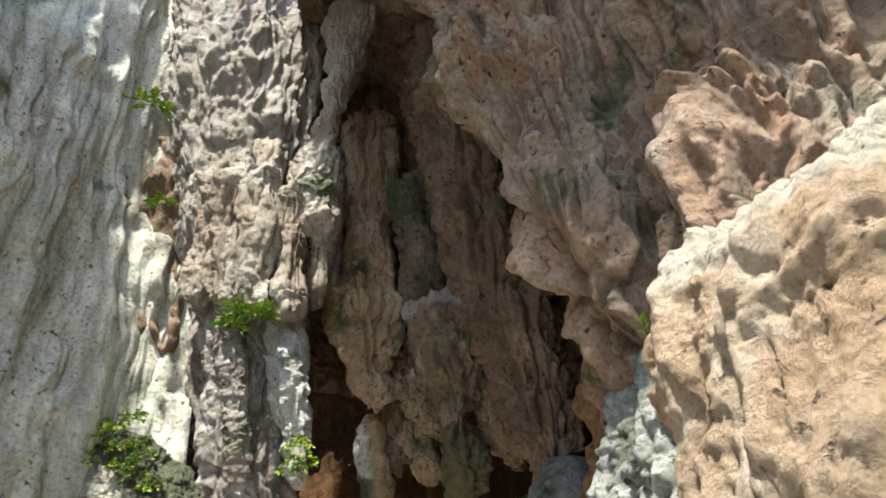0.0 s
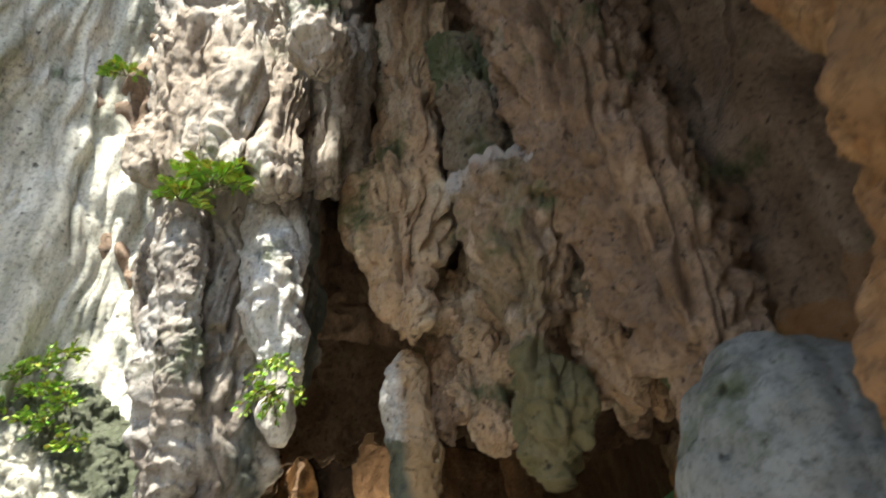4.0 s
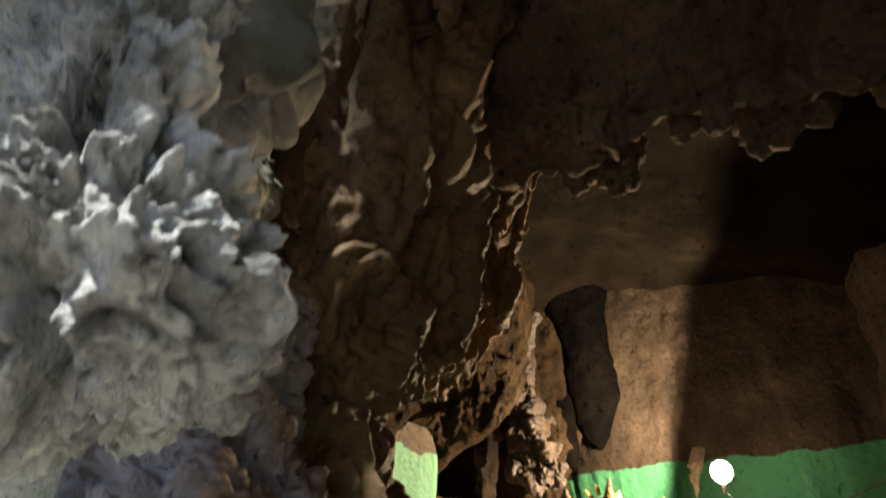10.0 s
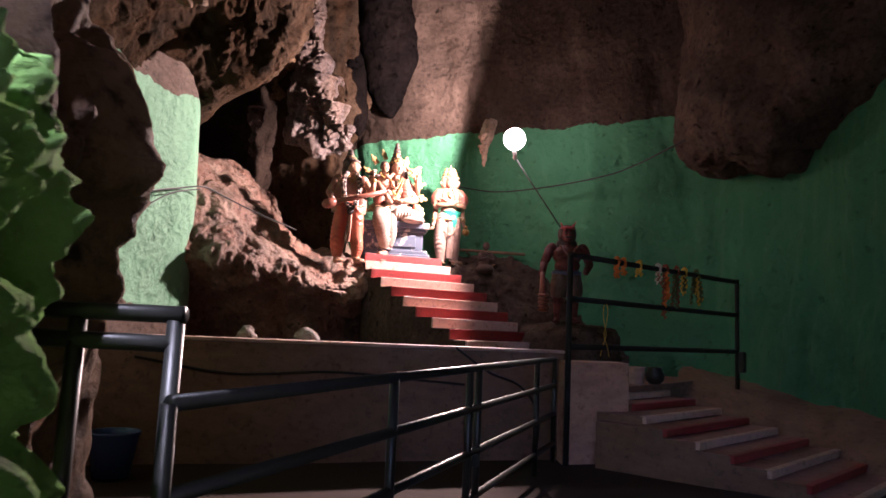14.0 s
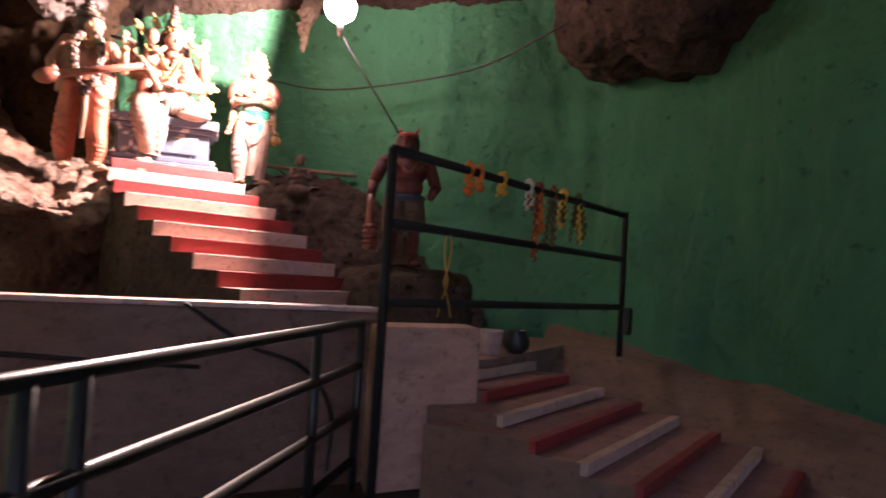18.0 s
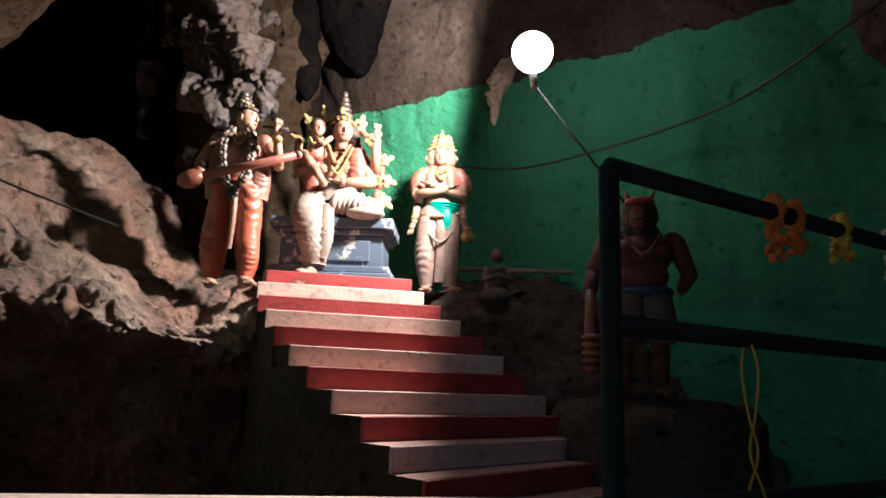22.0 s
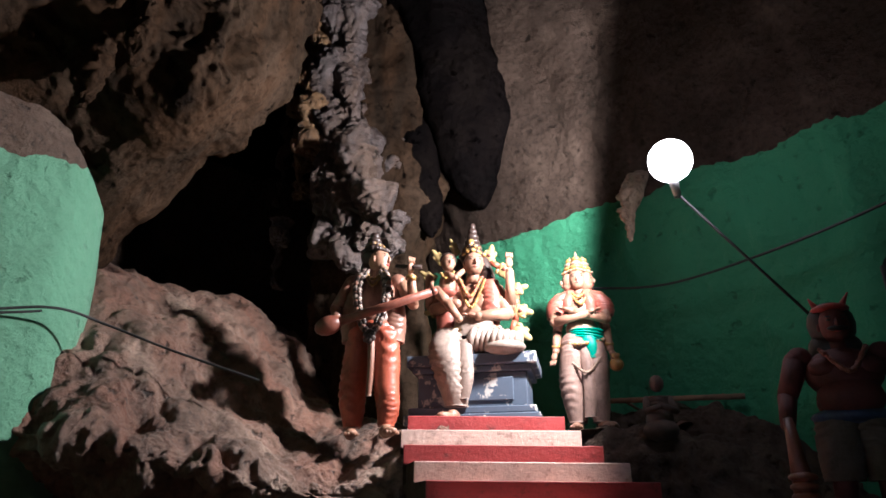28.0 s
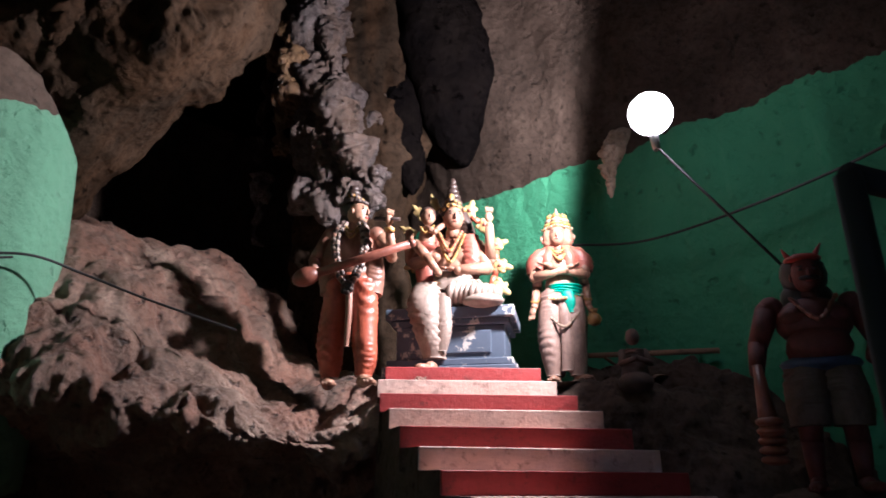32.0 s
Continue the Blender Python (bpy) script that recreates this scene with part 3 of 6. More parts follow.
for i in range(12):
    rr = random.Random(700 + i)
    x, y, z, r = -3.4 + 0.36 * i + rr.uniform(-0.15, 0.15), 16.9 + rr.uniform(-0.2, 0.5), 5.75 + rr.uniform(0.0, 0.4), rr.uniform(0.1, 0.24)
    rock("roof_knob", tube([(x, y, z, 0.02), (x, y, z + 0.15, r * 0.8), (x + 0.04, y, z + 0.4, r), (x, y, z + 0.8, r * 1.4), (x, y, z + 1.6, r * 2)], 50, 60, big=0.06, flute=0.0, knob=0.06, size=0.35, seed=300.0 + i, crag=0.04), True, m_lip, "dark knob of dripstone hanging from the roof lip")["group"] = "knobs on the roof lip"
rock("wall_back", bent_wall([(-8.2, 29.5), (-7.2, 28.2), (-5.8, 27.1), (-4.2, 26.9), (-2.6, 26.3), (-1.0, 25.6), (0.5, 25.1), (1.4, 24.0), (2.0, 22.5), (2.8, 20.8), (3.5, 18.5), (3.8, 16.5)], (-0.1, 9.2), 300, 180,
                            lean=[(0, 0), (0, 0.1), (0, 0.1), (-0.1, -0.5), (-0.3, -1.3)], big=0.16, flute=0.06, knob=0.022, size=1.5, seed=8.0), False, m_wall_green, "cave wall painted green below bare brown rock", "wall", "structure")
rock("wall_inner_left", bent_wall([(-5.0, 15.6), (-5.2, 16.6), (-6.0, 17.8), (-7.0, 19.4), (-7.4, 21.0), (-7.2, 22.25), (-8.0, 23.0), (-10, 23.2)], (-0.1, 5.6), 220, 160,
                                  big=0.1, flute=0.02, knob=0.012, size=1.4, seed=13.0), False, m_left_green, "smooth rock wall painted pale green", "wall", "structure")
rock("wall_hollow", bent_wall([(-10, 23.2), (-11.5, 25), (-11, 28), (-8.2, 29.5)], (-0.1, 9.0), 60, 60, big=0.3, flute=0.2, knob=0.05, seed=2.0), False, m_dark, "dark rock wall of the side hollow", "wall", "structure")

# ---- rocks of the entrance ----
rock("rock_column", tube([(-0.25, 13.0, -0.1, 0.85), (-0.3, 13.0, 0.8, 0.72), (-0.42, 13.0, 1.7, 0.58), (-0.54, 13.0, 2.3, 0.42), (-0.62, 13.0, 2.8, 0.30), (-0.56, 13.0, 3.2, 0.27), (-0.47, 13.02, 3.6, 0.25), (-0.43, 13.05, 4.2, 0.31), (-0.44, 13.05, 4.6, 0.31), (-0.57, 13.05, 5.1, 0.33), (-0.52, 13.05, 5.6, 0.33), (-0.5, 13.05, 5.95, 0.2), (-0.5, 13.05, 6.05, 0.02)], 200, 420, big=0.07, flute=0.0, knob=0.05, size=0.42, seed=41.0), True, m_white, "pale pitted limestone column standing at the entrance")
rock("stalactite", tube([(-0.35, 12.6, 5.8, 0.02), (-0.38, 12.6, 6.1, 0.2), (-0.45, 12.6, 6.45, 0.30), (-0.5, 12.6, 6.75, 0.26), (-0.6, 12.7, 7.4, 0.52), (-0.62, 12.8, 8.2, 0.75), (-0.48, 12.9, 9.3, 0.58), (-0.42, 13.1, 11, 0.5), (-0.4, 13.6, 14, 0.7)], 200, 420, big=0.1, flute=0.16, knob=0.04, size=0.6, seed=44.0, crag=0.025, drip=0.1), True, m_tan, "tan fluted stalactite hanging over the pale column")
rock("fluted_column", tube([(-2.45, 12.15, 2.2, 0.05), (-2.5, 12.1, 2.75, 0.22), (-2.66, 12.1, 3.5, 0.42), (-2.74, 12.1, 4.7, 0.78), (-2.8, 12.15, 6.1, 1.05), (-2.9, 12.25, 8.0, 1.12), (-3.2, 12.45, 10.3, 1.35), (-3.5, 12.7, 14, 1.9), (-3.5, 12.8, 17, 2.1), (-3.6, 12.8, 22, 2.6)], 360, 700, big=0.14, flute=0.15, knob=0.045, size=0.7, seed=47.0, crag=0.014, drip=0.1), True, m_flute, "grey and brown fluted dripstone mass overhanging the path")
rock("crusted_lump", tube([(-2.45, 12.15, 1.86, 0.03), (-2.44, 12.15, 1.92, 0.24), (-2.42, 12.12, 2.08, 0.3), (-2.48, 12.1, 2.3, 0.3), (-2.56, 12.1, 2.6, 0.29), (-2.6, 12.1, 3.0, 0.3), (-2.6, 12.1, 3.5, 0.32), (-2.65, 12.1, 4.0, 0.32)], 400, 440, big=0.09, flute=0.0, knob=0.09, size=0.27, seed=147.0, crag=0.06), True, m_crust, "pale crusted rock lump hanging beside the path")
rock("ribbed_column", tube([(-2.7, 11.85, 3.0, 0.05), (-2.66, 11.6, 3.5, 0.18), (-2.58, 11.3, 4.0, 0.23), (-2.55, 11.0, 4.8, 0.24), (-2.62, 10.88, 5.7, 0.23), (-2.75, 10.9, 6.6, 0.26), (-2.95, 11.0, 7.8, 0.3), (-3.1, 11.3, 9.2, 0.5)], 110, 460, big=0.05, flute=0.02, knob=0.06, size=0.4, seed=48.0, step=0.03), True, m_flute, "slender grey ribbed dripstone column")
rock("white_bulge", tube([(-1.62, 11.6, 4.3, 0.03), (-1.68, 11.55, 4.9, 0.16), (-1.72, 11.5, 5.5, 0.26), (-1.85, 11.5, 6.2, 0.36), (-1.95, 11.6, 6.8, 0.4), (-2.1, 11.8, 7.6, 0.4)], 90, 160, big=0.1, flute=0.06, knob=0.05, size=0.5, seed=49.0), True, m_bulge, "white dripstone bulge hung with creepers")
rock("knob_column", tube([(-1.0, 10.1, 8.2, 0.05), (-1.0, 10.1, 8.6, 0.28), (-1.03, 10.05, 9.2, 0.36), (-1.05, 10.0, 9.6, 0.46), (-1.05, 10.0, 10.2, 0.42), (-1.0, 10.0, 10.7, 0.22), (-0.9, 10.1, 11.2, 0.16), (-0.7, 10.5, 12.8, 0.35), (-0.5, 11.2, 15.5, 0.7)], 120, 300, big=0.08, flute=0.08, knob=0.04, size=0.5, seed=50.0, drip=0.06), True, m_drape, "pale hanging dripstone with a rounded knob")
rock("dripstone_shelf", tube([(1.27, 11.9, 3.82, 0.03), (1.3, 11.9, 4.15, 0.26), (1.3, 11.9, 4.6, 0.34), (1.12, 11.85, 5.25, 0.25), (1.22, 11.8, 5.8, 0.44), (1.2, 11.8, 6.6, 0.66), (1.12, 11.75, 7.2, 0.7), (1.1, 11.8, 7.55, 0.66), (1.0, 11.95, 7.75, 0.4), (0.95, 12.3, 8.2, 0.3), (0.95, 12.9, 9.5, 0.3)], 200, 380, big=0.1, flute=0.1, knob=0.05, size=0.5, seed=51.0, crag=0.03, drip=0.08), True, m_shelf, "brown mossy dripstone body with a pale shelf on top")
rock("moss_lump", tube([(0.72, 11.95, 7.5, 0.3), (0.8, 11.95, 8.2, 0.46), (0.72, 11.95, 8.9, 0.42), (0.6, 11.95, 9.6, 0.36), (0.45, 11.95, 10.3, 0.3), (0.25, 12.05, 10.9, 0.18), (0.2, 12.1, 11.1, 0.03)], 160, 240, big=0.12, flute=0.0, knob=0.09, size=0.45, seed=151.0, crag=0.09), True, m_mossdark, "dark green mossy lump of dripstone")
rock("hanging_lump", tube([(2.12, 12.05, 4.52, 0.03), (2.1, 12.05, 4.75, 0.22), (2.02, 12.1, 5.2, 0.38), (1.98, 12.15, 5.7, 0.4), (1.95, 12.3, 6.2, 0.3), (1.95, 12.7, 7.2, 0.35)], 130, 180, big=0.1, flute=0.05, knob=0.07, size=0.4, seed=152.0, crag=0.04), True, m_tan, "knobbly tan dripstone lump hanging over the dark")
for i, (x, y, z, r) in enumerate([(0.15, 13.4, 5.0, 0.22), (0.55, 13.3, 4.5, 0.26), (0.85, 13.4, 5.3, 0.28), (0.4, 13.45, 5.8, 0.3), (-0.02, 13.4, 6.2, 0.25), (0.75, 13.3, 6.3, 0.3)]):
    rock("hanging_lump", tube([(x, y, z, 0.02), (x + 0.02, y, z + 0.2, r), (x - 0.03, y, z + 0.45, r * 1.1), (x, y + 0.05, z + 0.75, r * 0.7), (x, y + 0.3, z + 1.3, r * 1.1)], 70, 90, big=0.06, flute=0.0, knob=0.06, size=0.3, seed=170.0 + i, crag=0.035), True, m_tan, "knobbly tan dripstone lump hanging over the dark")["group"] = "hanging lumps"
for i, (x, y, z, r, top) in enumerate([(-3.45, 10.95, 7.75, 0.34, 10.5), (-2.95, 10.75, 7.5, 0.3, 10.3), (-2.35, 10.72, 7.2, 0.33, 10.45), (-1.78, 11.0, 7.25, 0.3, 10.1), (-1.45, 11.7, 7.9, 0.36, 10.6), (-1.5, 12.4, 8.4, 0.45, 11.5)]):
    rock("drapery_lobe", tube([(x, y + 0.05, z, 0.03), (x, y + 0.02, z + 0.2, r * 0.75), (x - 0.03, y + 0.05, z + 0.8, r), (x, y + 0.05, z + 1.7, r * 1.1), (x - 0.02, y, top - 0.3, r * 1.25), (x, y, top, r * 1.3), (x, y + 0.25, top + 0.25, r * 0.9), (x, y + 0.6, top + 1.2, r * 1.1)], 110, 240, big=0.07, flute=0.08, knob=0.03, size=0.5, seed=180.0 + i, crag=0.012), True, m_drape, "pale brown flowstone lobe with a rounded shoulder")["group"] = "drapery lobes"
rock("mossy_stalactite", tube([(2.9, 11.9, 4.2, 0.03), (2.6, 11.9, 4.9, 0.2), (2.2, 12.0, 5.7, 0.32), (1.75, 12.1, 7.1, 0.4), (1.4, 12.3, 9.0, 0.5), (1.2, 12.8, 11.5, 0.6)], 140, 300, big=0.12, flute=0.12, knob=0.06, size=0.5, seed=52.0, crag=0.035), True, m_mossdark, "moss covered leaning stalactite")
rock("dripstone_buttress", tube([(2.75, 10.5, 3.6, 0.1), (2.7, 10.7, 4.6, 0.5), (2.55, 11.1, 6.2, 0.75), (2.3, 11.5, 8.2, 0.95), (2.1, 11.8, 11, 1.1), (1.9, 12.2, 15, 1.3)], 220, 420, big=0.2, flute=0.2, knob=0.07, size=0.65, seed=54.0, crag=0.03, drip=0.12), True, m_brown, "brown dripstone buttress with knobbly ridges")
rock("leaning_overhang", sheet([[(3.6, 7.4, 3.3), (2.72, 5.75, 3.45), (2.75, 5.15, 3.5), (3.05, 4.85, 3.5), (3.6, 4.2, 3.4), (5.4, 3.4, 3.4)],
                              [(3.5, 7.4, 3.9), (2.47, 5.5, 3.9), (2.66, 4.95, 4.0), (2.95, 4.75, 4.0), (3.4, 3.9, 3.9), (5.4, 3.2, 3.9)],
                              [(3.3, 7.3, 4.4), (2.29, 5.4, 4.4), (2.58, 4.8, 4.45), (2.95, 4.7, 4.45), (3.3, 3.7, 4.4), (5.4, 3.2, 4.4)],
                              [(3.1, 7.2, 4.9), (2.1, 5.35, 4.85), (2.55, 4.72, 4.95), (3.05, 4.7, 4.95), (3.4, 3.7, 4.9), (5.4, 3.2, 4.9)],
                              [(2.9, 7.2, 5.7), (1.86, 5.35, 5.65), (2.4, 4.82, 5.7), (3.2, 4.75, 5.7), (3.7, 3.8, 5.7), (5.4, 3.2, 5.7)],
                              [(2.7, 7.3, 6.7), (1.7, 5.38, 6.5), (2.3, 4.85, 6.6), (3.1, 4.8, 6.6), (3.8, 3.8, 6.6), (5.4, 3.2, 6.6)],
                              [(2.5, 7.4, 8.0), (1.44, 5.38, 7.8), (2.1, 4.9, 7.9), (3.0, 4.8, 7.9), (3.9, 3.8, 7.9), (5.4, 3.2, 7.9)],
                              [(2.2, 7.5, 10.2), (1.1, 5.4, 10.0), (1.8, 4.9, 10.0), (2.9, 4.8, 10.0), (3.9, 3.8, 10.0), (5.4, 3.2, 10.0)],
                              [(1.8, 7.6, 15.0), (0.6, 5.4, 15.0), (1.5, 4.9, 15.0), (2.8, 4.7, 15.0), (3.9, 3.8, 15.0), (5.4, 3.2, 15.0)]], 340, 460,
                             big=0.2, flute=0.26, knob=0.06, size=0.8, seed=155.0, crag=0.03, drip=0.1), False, m_lean, "leaning wall of pink and grey knobbly limestone")
rock("orange_rock", tube([(3.6, 7.5, -0.1, 1.15), (3.55, 7.5, 1.5, 1.1), (3.55, 7.45, 2.8, 1.06), (3.6, 7.4, 3.7, 0.98), (3.55, 7.3, 4.3, 0.92), (3.5, 7.4, 5.0, 0.7), (3.4, 7.6, 6.5, 0.8), (3.3, 7.8, 9.0, 0.9)], 240, 400, big=0.16, flute=0.12, knob=0.06, size=0.7, seed=156.0, crag=0.05), True, m_orange, "orange brown stained limestone beside the path")
for i in range(15):
    rr = random.Random(300 + i)
    x, y = -0.1 + 0.27 * i * 0.75 + rr.uniform(-0.15, 0.15), 13.2 + rr.uniform(-0.2, 0.9)
    tip = 4.75 + rr.uniform(0.0, 0.9)
    r = rr.uniform(0.14, 0.3)
    rock("hanging_tooth", tube([(x, y, tip, 0.02), (x, y, tip + 0.18, r * 0.7), (x + 0.03, y, tip + 0.5, r), (x - 0.02, y + 0.05, tip + 0.9, r * 0.9), (x, y + 0.15, tip + 1.4, r * 1.35), (x, y + 0.4, tip + 2.4, r * 1.6)], 90, 150, big=0.08, flute=0.06, knob=0.05, size=0.4, seed=100.0 + i, crag=0.035), True, m_tan if i % 3 else m_brown, "knobbly brown stalactite hanging from the curtain")["group"] = "hanging stalactites"
rock("mossy_boulder", tube([(3.4, 5.45, -0.1, 0.95), (3.35, 5.42, 1.5, 0.92), (3.28, 5.4, 2.6, 0.9), (3.25, 5.4, 3.1, 0.83), (3.28, 5.4, 3.5, 0.7), (3.3, 5.4, 3.85, 0.5), (3.35, 5.4, 4.1, 0.25), (3.35, 5.4, 4.15, 0.03)], 240, 280, big=0.14, flute=0.1, knob=0.06, size=0.5, seed=53.0, crag=0.045), True, m_boulder, "pale grey pitted boulder with moss beside the path")
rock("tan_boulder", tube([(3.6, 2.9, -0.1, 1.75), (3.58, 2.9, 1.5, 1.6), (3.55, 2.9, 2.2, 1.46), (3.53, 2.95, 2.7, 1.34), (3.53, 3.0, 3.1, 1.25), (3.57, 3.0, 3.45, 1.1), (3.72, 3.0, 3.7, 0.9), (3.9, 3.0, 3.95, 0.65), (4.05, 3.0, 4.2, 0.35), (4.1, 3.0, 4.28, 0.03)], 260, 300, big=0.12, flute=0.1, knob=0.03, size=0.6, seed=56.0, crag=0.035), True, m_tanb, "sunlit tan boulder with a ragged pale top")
rock("grey_boulder", tube([(3.0, 9.8, -0.1, 1.0), (3.0, 9.8, 1.5, 0.95), (2.95, 9.7, 2.8, 0.85), (2.9, 9.7, 3.5, 0.6), (2.85, 9.7, 3.85, 0.3), (2.85, 9.7, 3.95, 0.03)], 140, 160, big=0.15, flute=0.03, knob=0.07, size=0.8, seed=59.0), True, m_cool, "grey rounded boulder at the foot of the wall")
m_ledge = rock_material("sunlit_pitted_limestone", [(0.40, 0.37, 0.28), (0.58, 0.56, 0.47), (0.70, 0.69, 0.62), (0.34, 0.34, 0.24)], 0.4, 0.2, grain=1.3, blotch=2.6, relief_depth=0.15, zones=[((0.05, 0.07, 0.028), (0.6, 0, 0.8), 0.7, 2.6, 1.1, 0.86)])
rock("ledge_rock", tube([(-3.95, 12.9, 2.7, 0.04), (-4.02, 12.95, 2.9, 0.45), (-4.3, 13.0, 3.4, 0.9), (-4.7, 13.0, 4.2, 1.1), (-5.1, 13.0, 5.0, 0.98), (-5.35, 13.0, 5.6, 0.7), (-5.5, 13.0, 5.95, 0.35), (-5.5, 13.0, 6.08, 0.03)], 300, 340, big=0.14, flute=0.05, knob=0.06, size=0.5, seed=62.0, crag=0.05), True, m_ledge, "grey pitted rock with ferns beside the pale wall")
rock("painted_rock", tube([(-4.3, 14.5, -0.1, 0.98), (-4.25, 14.5, 0.8, 0.95), (-4.22, 14.5, 1.6, 0.95), (-4.35, 14.5, 2.1, 0.86), (-4.6, 14.5, 2.5, 0.68), (-4.8, 14.5, 3.0, 0.55), (-4.9, 14.6, 4.0, 0.55), (-4.9, 14.8, 5.2, 0.7), (-4.9, 15.0, 8.5, 1.2)], 300, 480, big=0.2, flute=0.08, knob=0.1, size=0.5, seed=64.0, crag=0.075), True, m_low_green, "purple grey and ochre rock with green paint on its foot")
rock("painted_boulder", tube([(-3.4, 13.5, -0.1, 0.82), (-3.4, 13.5, 0.8, 0.82), (-3.42, 13.5, 1.2, 0.77), (-3.5, 13.5, 1.4, 0.62), (-3.55, 13.5, 1.52, 0.34), (-3.55, 13.55, 1.57, 0.03)], 220, 200, big=0.07, flute=0.03, knob=0.05, size=0.5, seed=65.0, crag=0.02), True, m_blue_green, "boulder splashed with green and blue paint")
rock("brown_buttress", tube([(-4.8, 15.5, -0.1, 0.92), (-4.78, 15.5, 1.5, 0.9), (-4.72, 15.5, 2.3, 0.86), (-4.78, 15.5, 2.75, 0.74), (-4.86, 15.5, 3.05, 0.7), (-4.72, 15.5, 3.45, 0.86), (-4.65, 15.5, 4.2, 1.0), (-4.5, 15.4, 6.0, 1.1), (-4.4, 15.3, 8.6, 1.4)], 200, 380, big=0.14, flute=0.16, knob=0.06, size=0.6, seed=164.0, crag=0.03), True, m_amber, "brown fluted buttress with a notch below its overhang")
rock("flowstone_overhang", sheet([[(-4.8, 15.0, 3.7), (-5.0, 15.9, 3.9), (-5.4, 17.0, 4.1), (-5.7, 18.2, 4.4), (-6.0, 19.4, 4.6)],
                               [(-4.2, 14.85, 4.35), (-4.5, 15.9, 4.5), (-4.95, 17.0, 4.7), (-5.1, 18.2, 5.0), (-5.5, 19.4, 5.1)],
                               [(-3.75, 14.7, 5.3), (-4.2, 15.8, 5.4), (-4.6, 17.0, 5.6), (-4.6, 18.2, 6.0), (-5.2, 19.4, 6.0)],
                               [(-3.3, 14.5, 6.4), (-3.8, 15.7, 6.5), (-4.3, 17.0, 6.7), (-4.25, 18.2, 7.0), (-4.9, 19.4, 7.0)],
                               [(-2.8, 14.4, 8.6), (-3.3, 15.6, 8.6), (-3.8, 17.0, 8.7), (-3.8, 18.4, 8.8), (-4.5, 19.4, 9.0)]], 360, 260,
                              big=0.2, flute=0.3, knob=0.05, size=0.75, seed=66.0, crag=0.02), False, m_amber, "brown folded flowstone overhanging the way in")
for i, (x, y, z, r) in enumerate([(-3.75, 15.2, 4.95, 0.2), (-4.1, 16.05, 5.3, 0.26), (-4.35, 16.9, 5.0, 0.2), (-4.2, 17.8, 5.9, 0.3), (-4.5, 18.6, 5.2, 0.24), (-3.3, 14.6, 5.9, 0.24)]):
    rock("hanging_flake", tube([(x, y, z, 0.02), (x + 0.02, y, z + 0.15, r * 0.7), (x + 0.08, y, z + 0.6, r), (x + 0.2, y - 0.05, z + 1.3, r * 0.8), (x + 0.3, y - 0.1, z + 2.4, r * 0.9)], 70, 150, flat=0.4, turn=0.6, big=0.06, flute=0.05, knob=0.03, size=0.4, seed=260.0 + i, crag=0.03), True, m_amber, "thin brown dripstone flake hanging in the way in")["group"] = "hanging flakes"
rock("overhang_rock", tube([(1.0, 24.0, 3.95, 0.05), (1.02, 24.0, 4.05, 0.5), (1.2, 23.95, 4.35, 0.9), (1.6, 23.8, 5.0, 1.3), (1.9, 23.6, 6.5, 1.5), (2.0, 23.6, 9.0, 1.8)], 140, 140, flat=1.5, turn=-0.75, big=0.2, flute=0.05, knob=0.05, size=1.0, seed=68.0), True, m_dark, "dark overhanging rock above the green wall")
m_arch2 = rock_material("dirty_brown_limestone", [(0.06, 0.038, 0.026), (0.20, 0.128, 0.09), (0.42, 0.31, 0.23), (0.25, 0.11, 0.065)], 0.6, 0.0, 0.6, 1.3, relief_depth=0.13, shine=0.5)
rock("rock_ledge", sheet([[(-10, 23.6, 0.1), (-7.8, 23.6, 0.1), (-6.9, 24.2, 0.1), (-5.8, 25.0, 0.1), (-5.2, 25.3, 0.1)],
                          [(-10, 23.2, 1.5), (-7.7, 23.2, 1.5), (-6.7, 23.8, 1.45), (-5.6, 24.6, 1.4), (-5.1, 25.0, 1.4)],
                          [(-10, 22.0, 2.1), (-7.4, 22.05, 2.2), (-6.2, 22.75, 2.05), (-5.4, 23.6, 1.85), (-4.9, 24.25, 2.0)],
                          [(-10, 22.1, 3.1), (-7.6, 22.3, 2.9), (-6.5, 23.0, 2.5), (-5.55, 23.8, 2.25), (-4.9, 24.5, 2.38)],
                          [(-10, 23.0, 4.5), (-8.4, 23.2, 4.2), (-7.2, 23.9, 3.4), (-6.0, 24.6, 2.55), (-4.9, 25.0, 2.5)],
                          [(-10, 25.0, 4.6), (-8.5, 24.6, 4.4), (-7.4, 25.3, 3.7), (-6.3, 25.9, 2.7), (-3.2, 26, 2.58)],
                          [(-10, 27.5, 4.6), (-8.6, 27.9, 4.4), (-7.4, 28.1, 3.8), (-6, 27.6, 2.75), (-2.6, 27.0, 2.6)]], 320, 280,
                         big=0.24, flute=0.0, knob=0.06, size=0.6, seed=71.0, crag=0.055), False, m_arch2, "brown sloping rock ledge beside the stairs")
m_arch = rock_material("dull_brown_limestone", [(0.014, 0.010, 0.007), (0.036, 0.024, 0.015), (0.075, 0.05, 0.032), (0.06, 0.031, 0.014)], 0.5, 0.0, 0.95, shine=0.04)
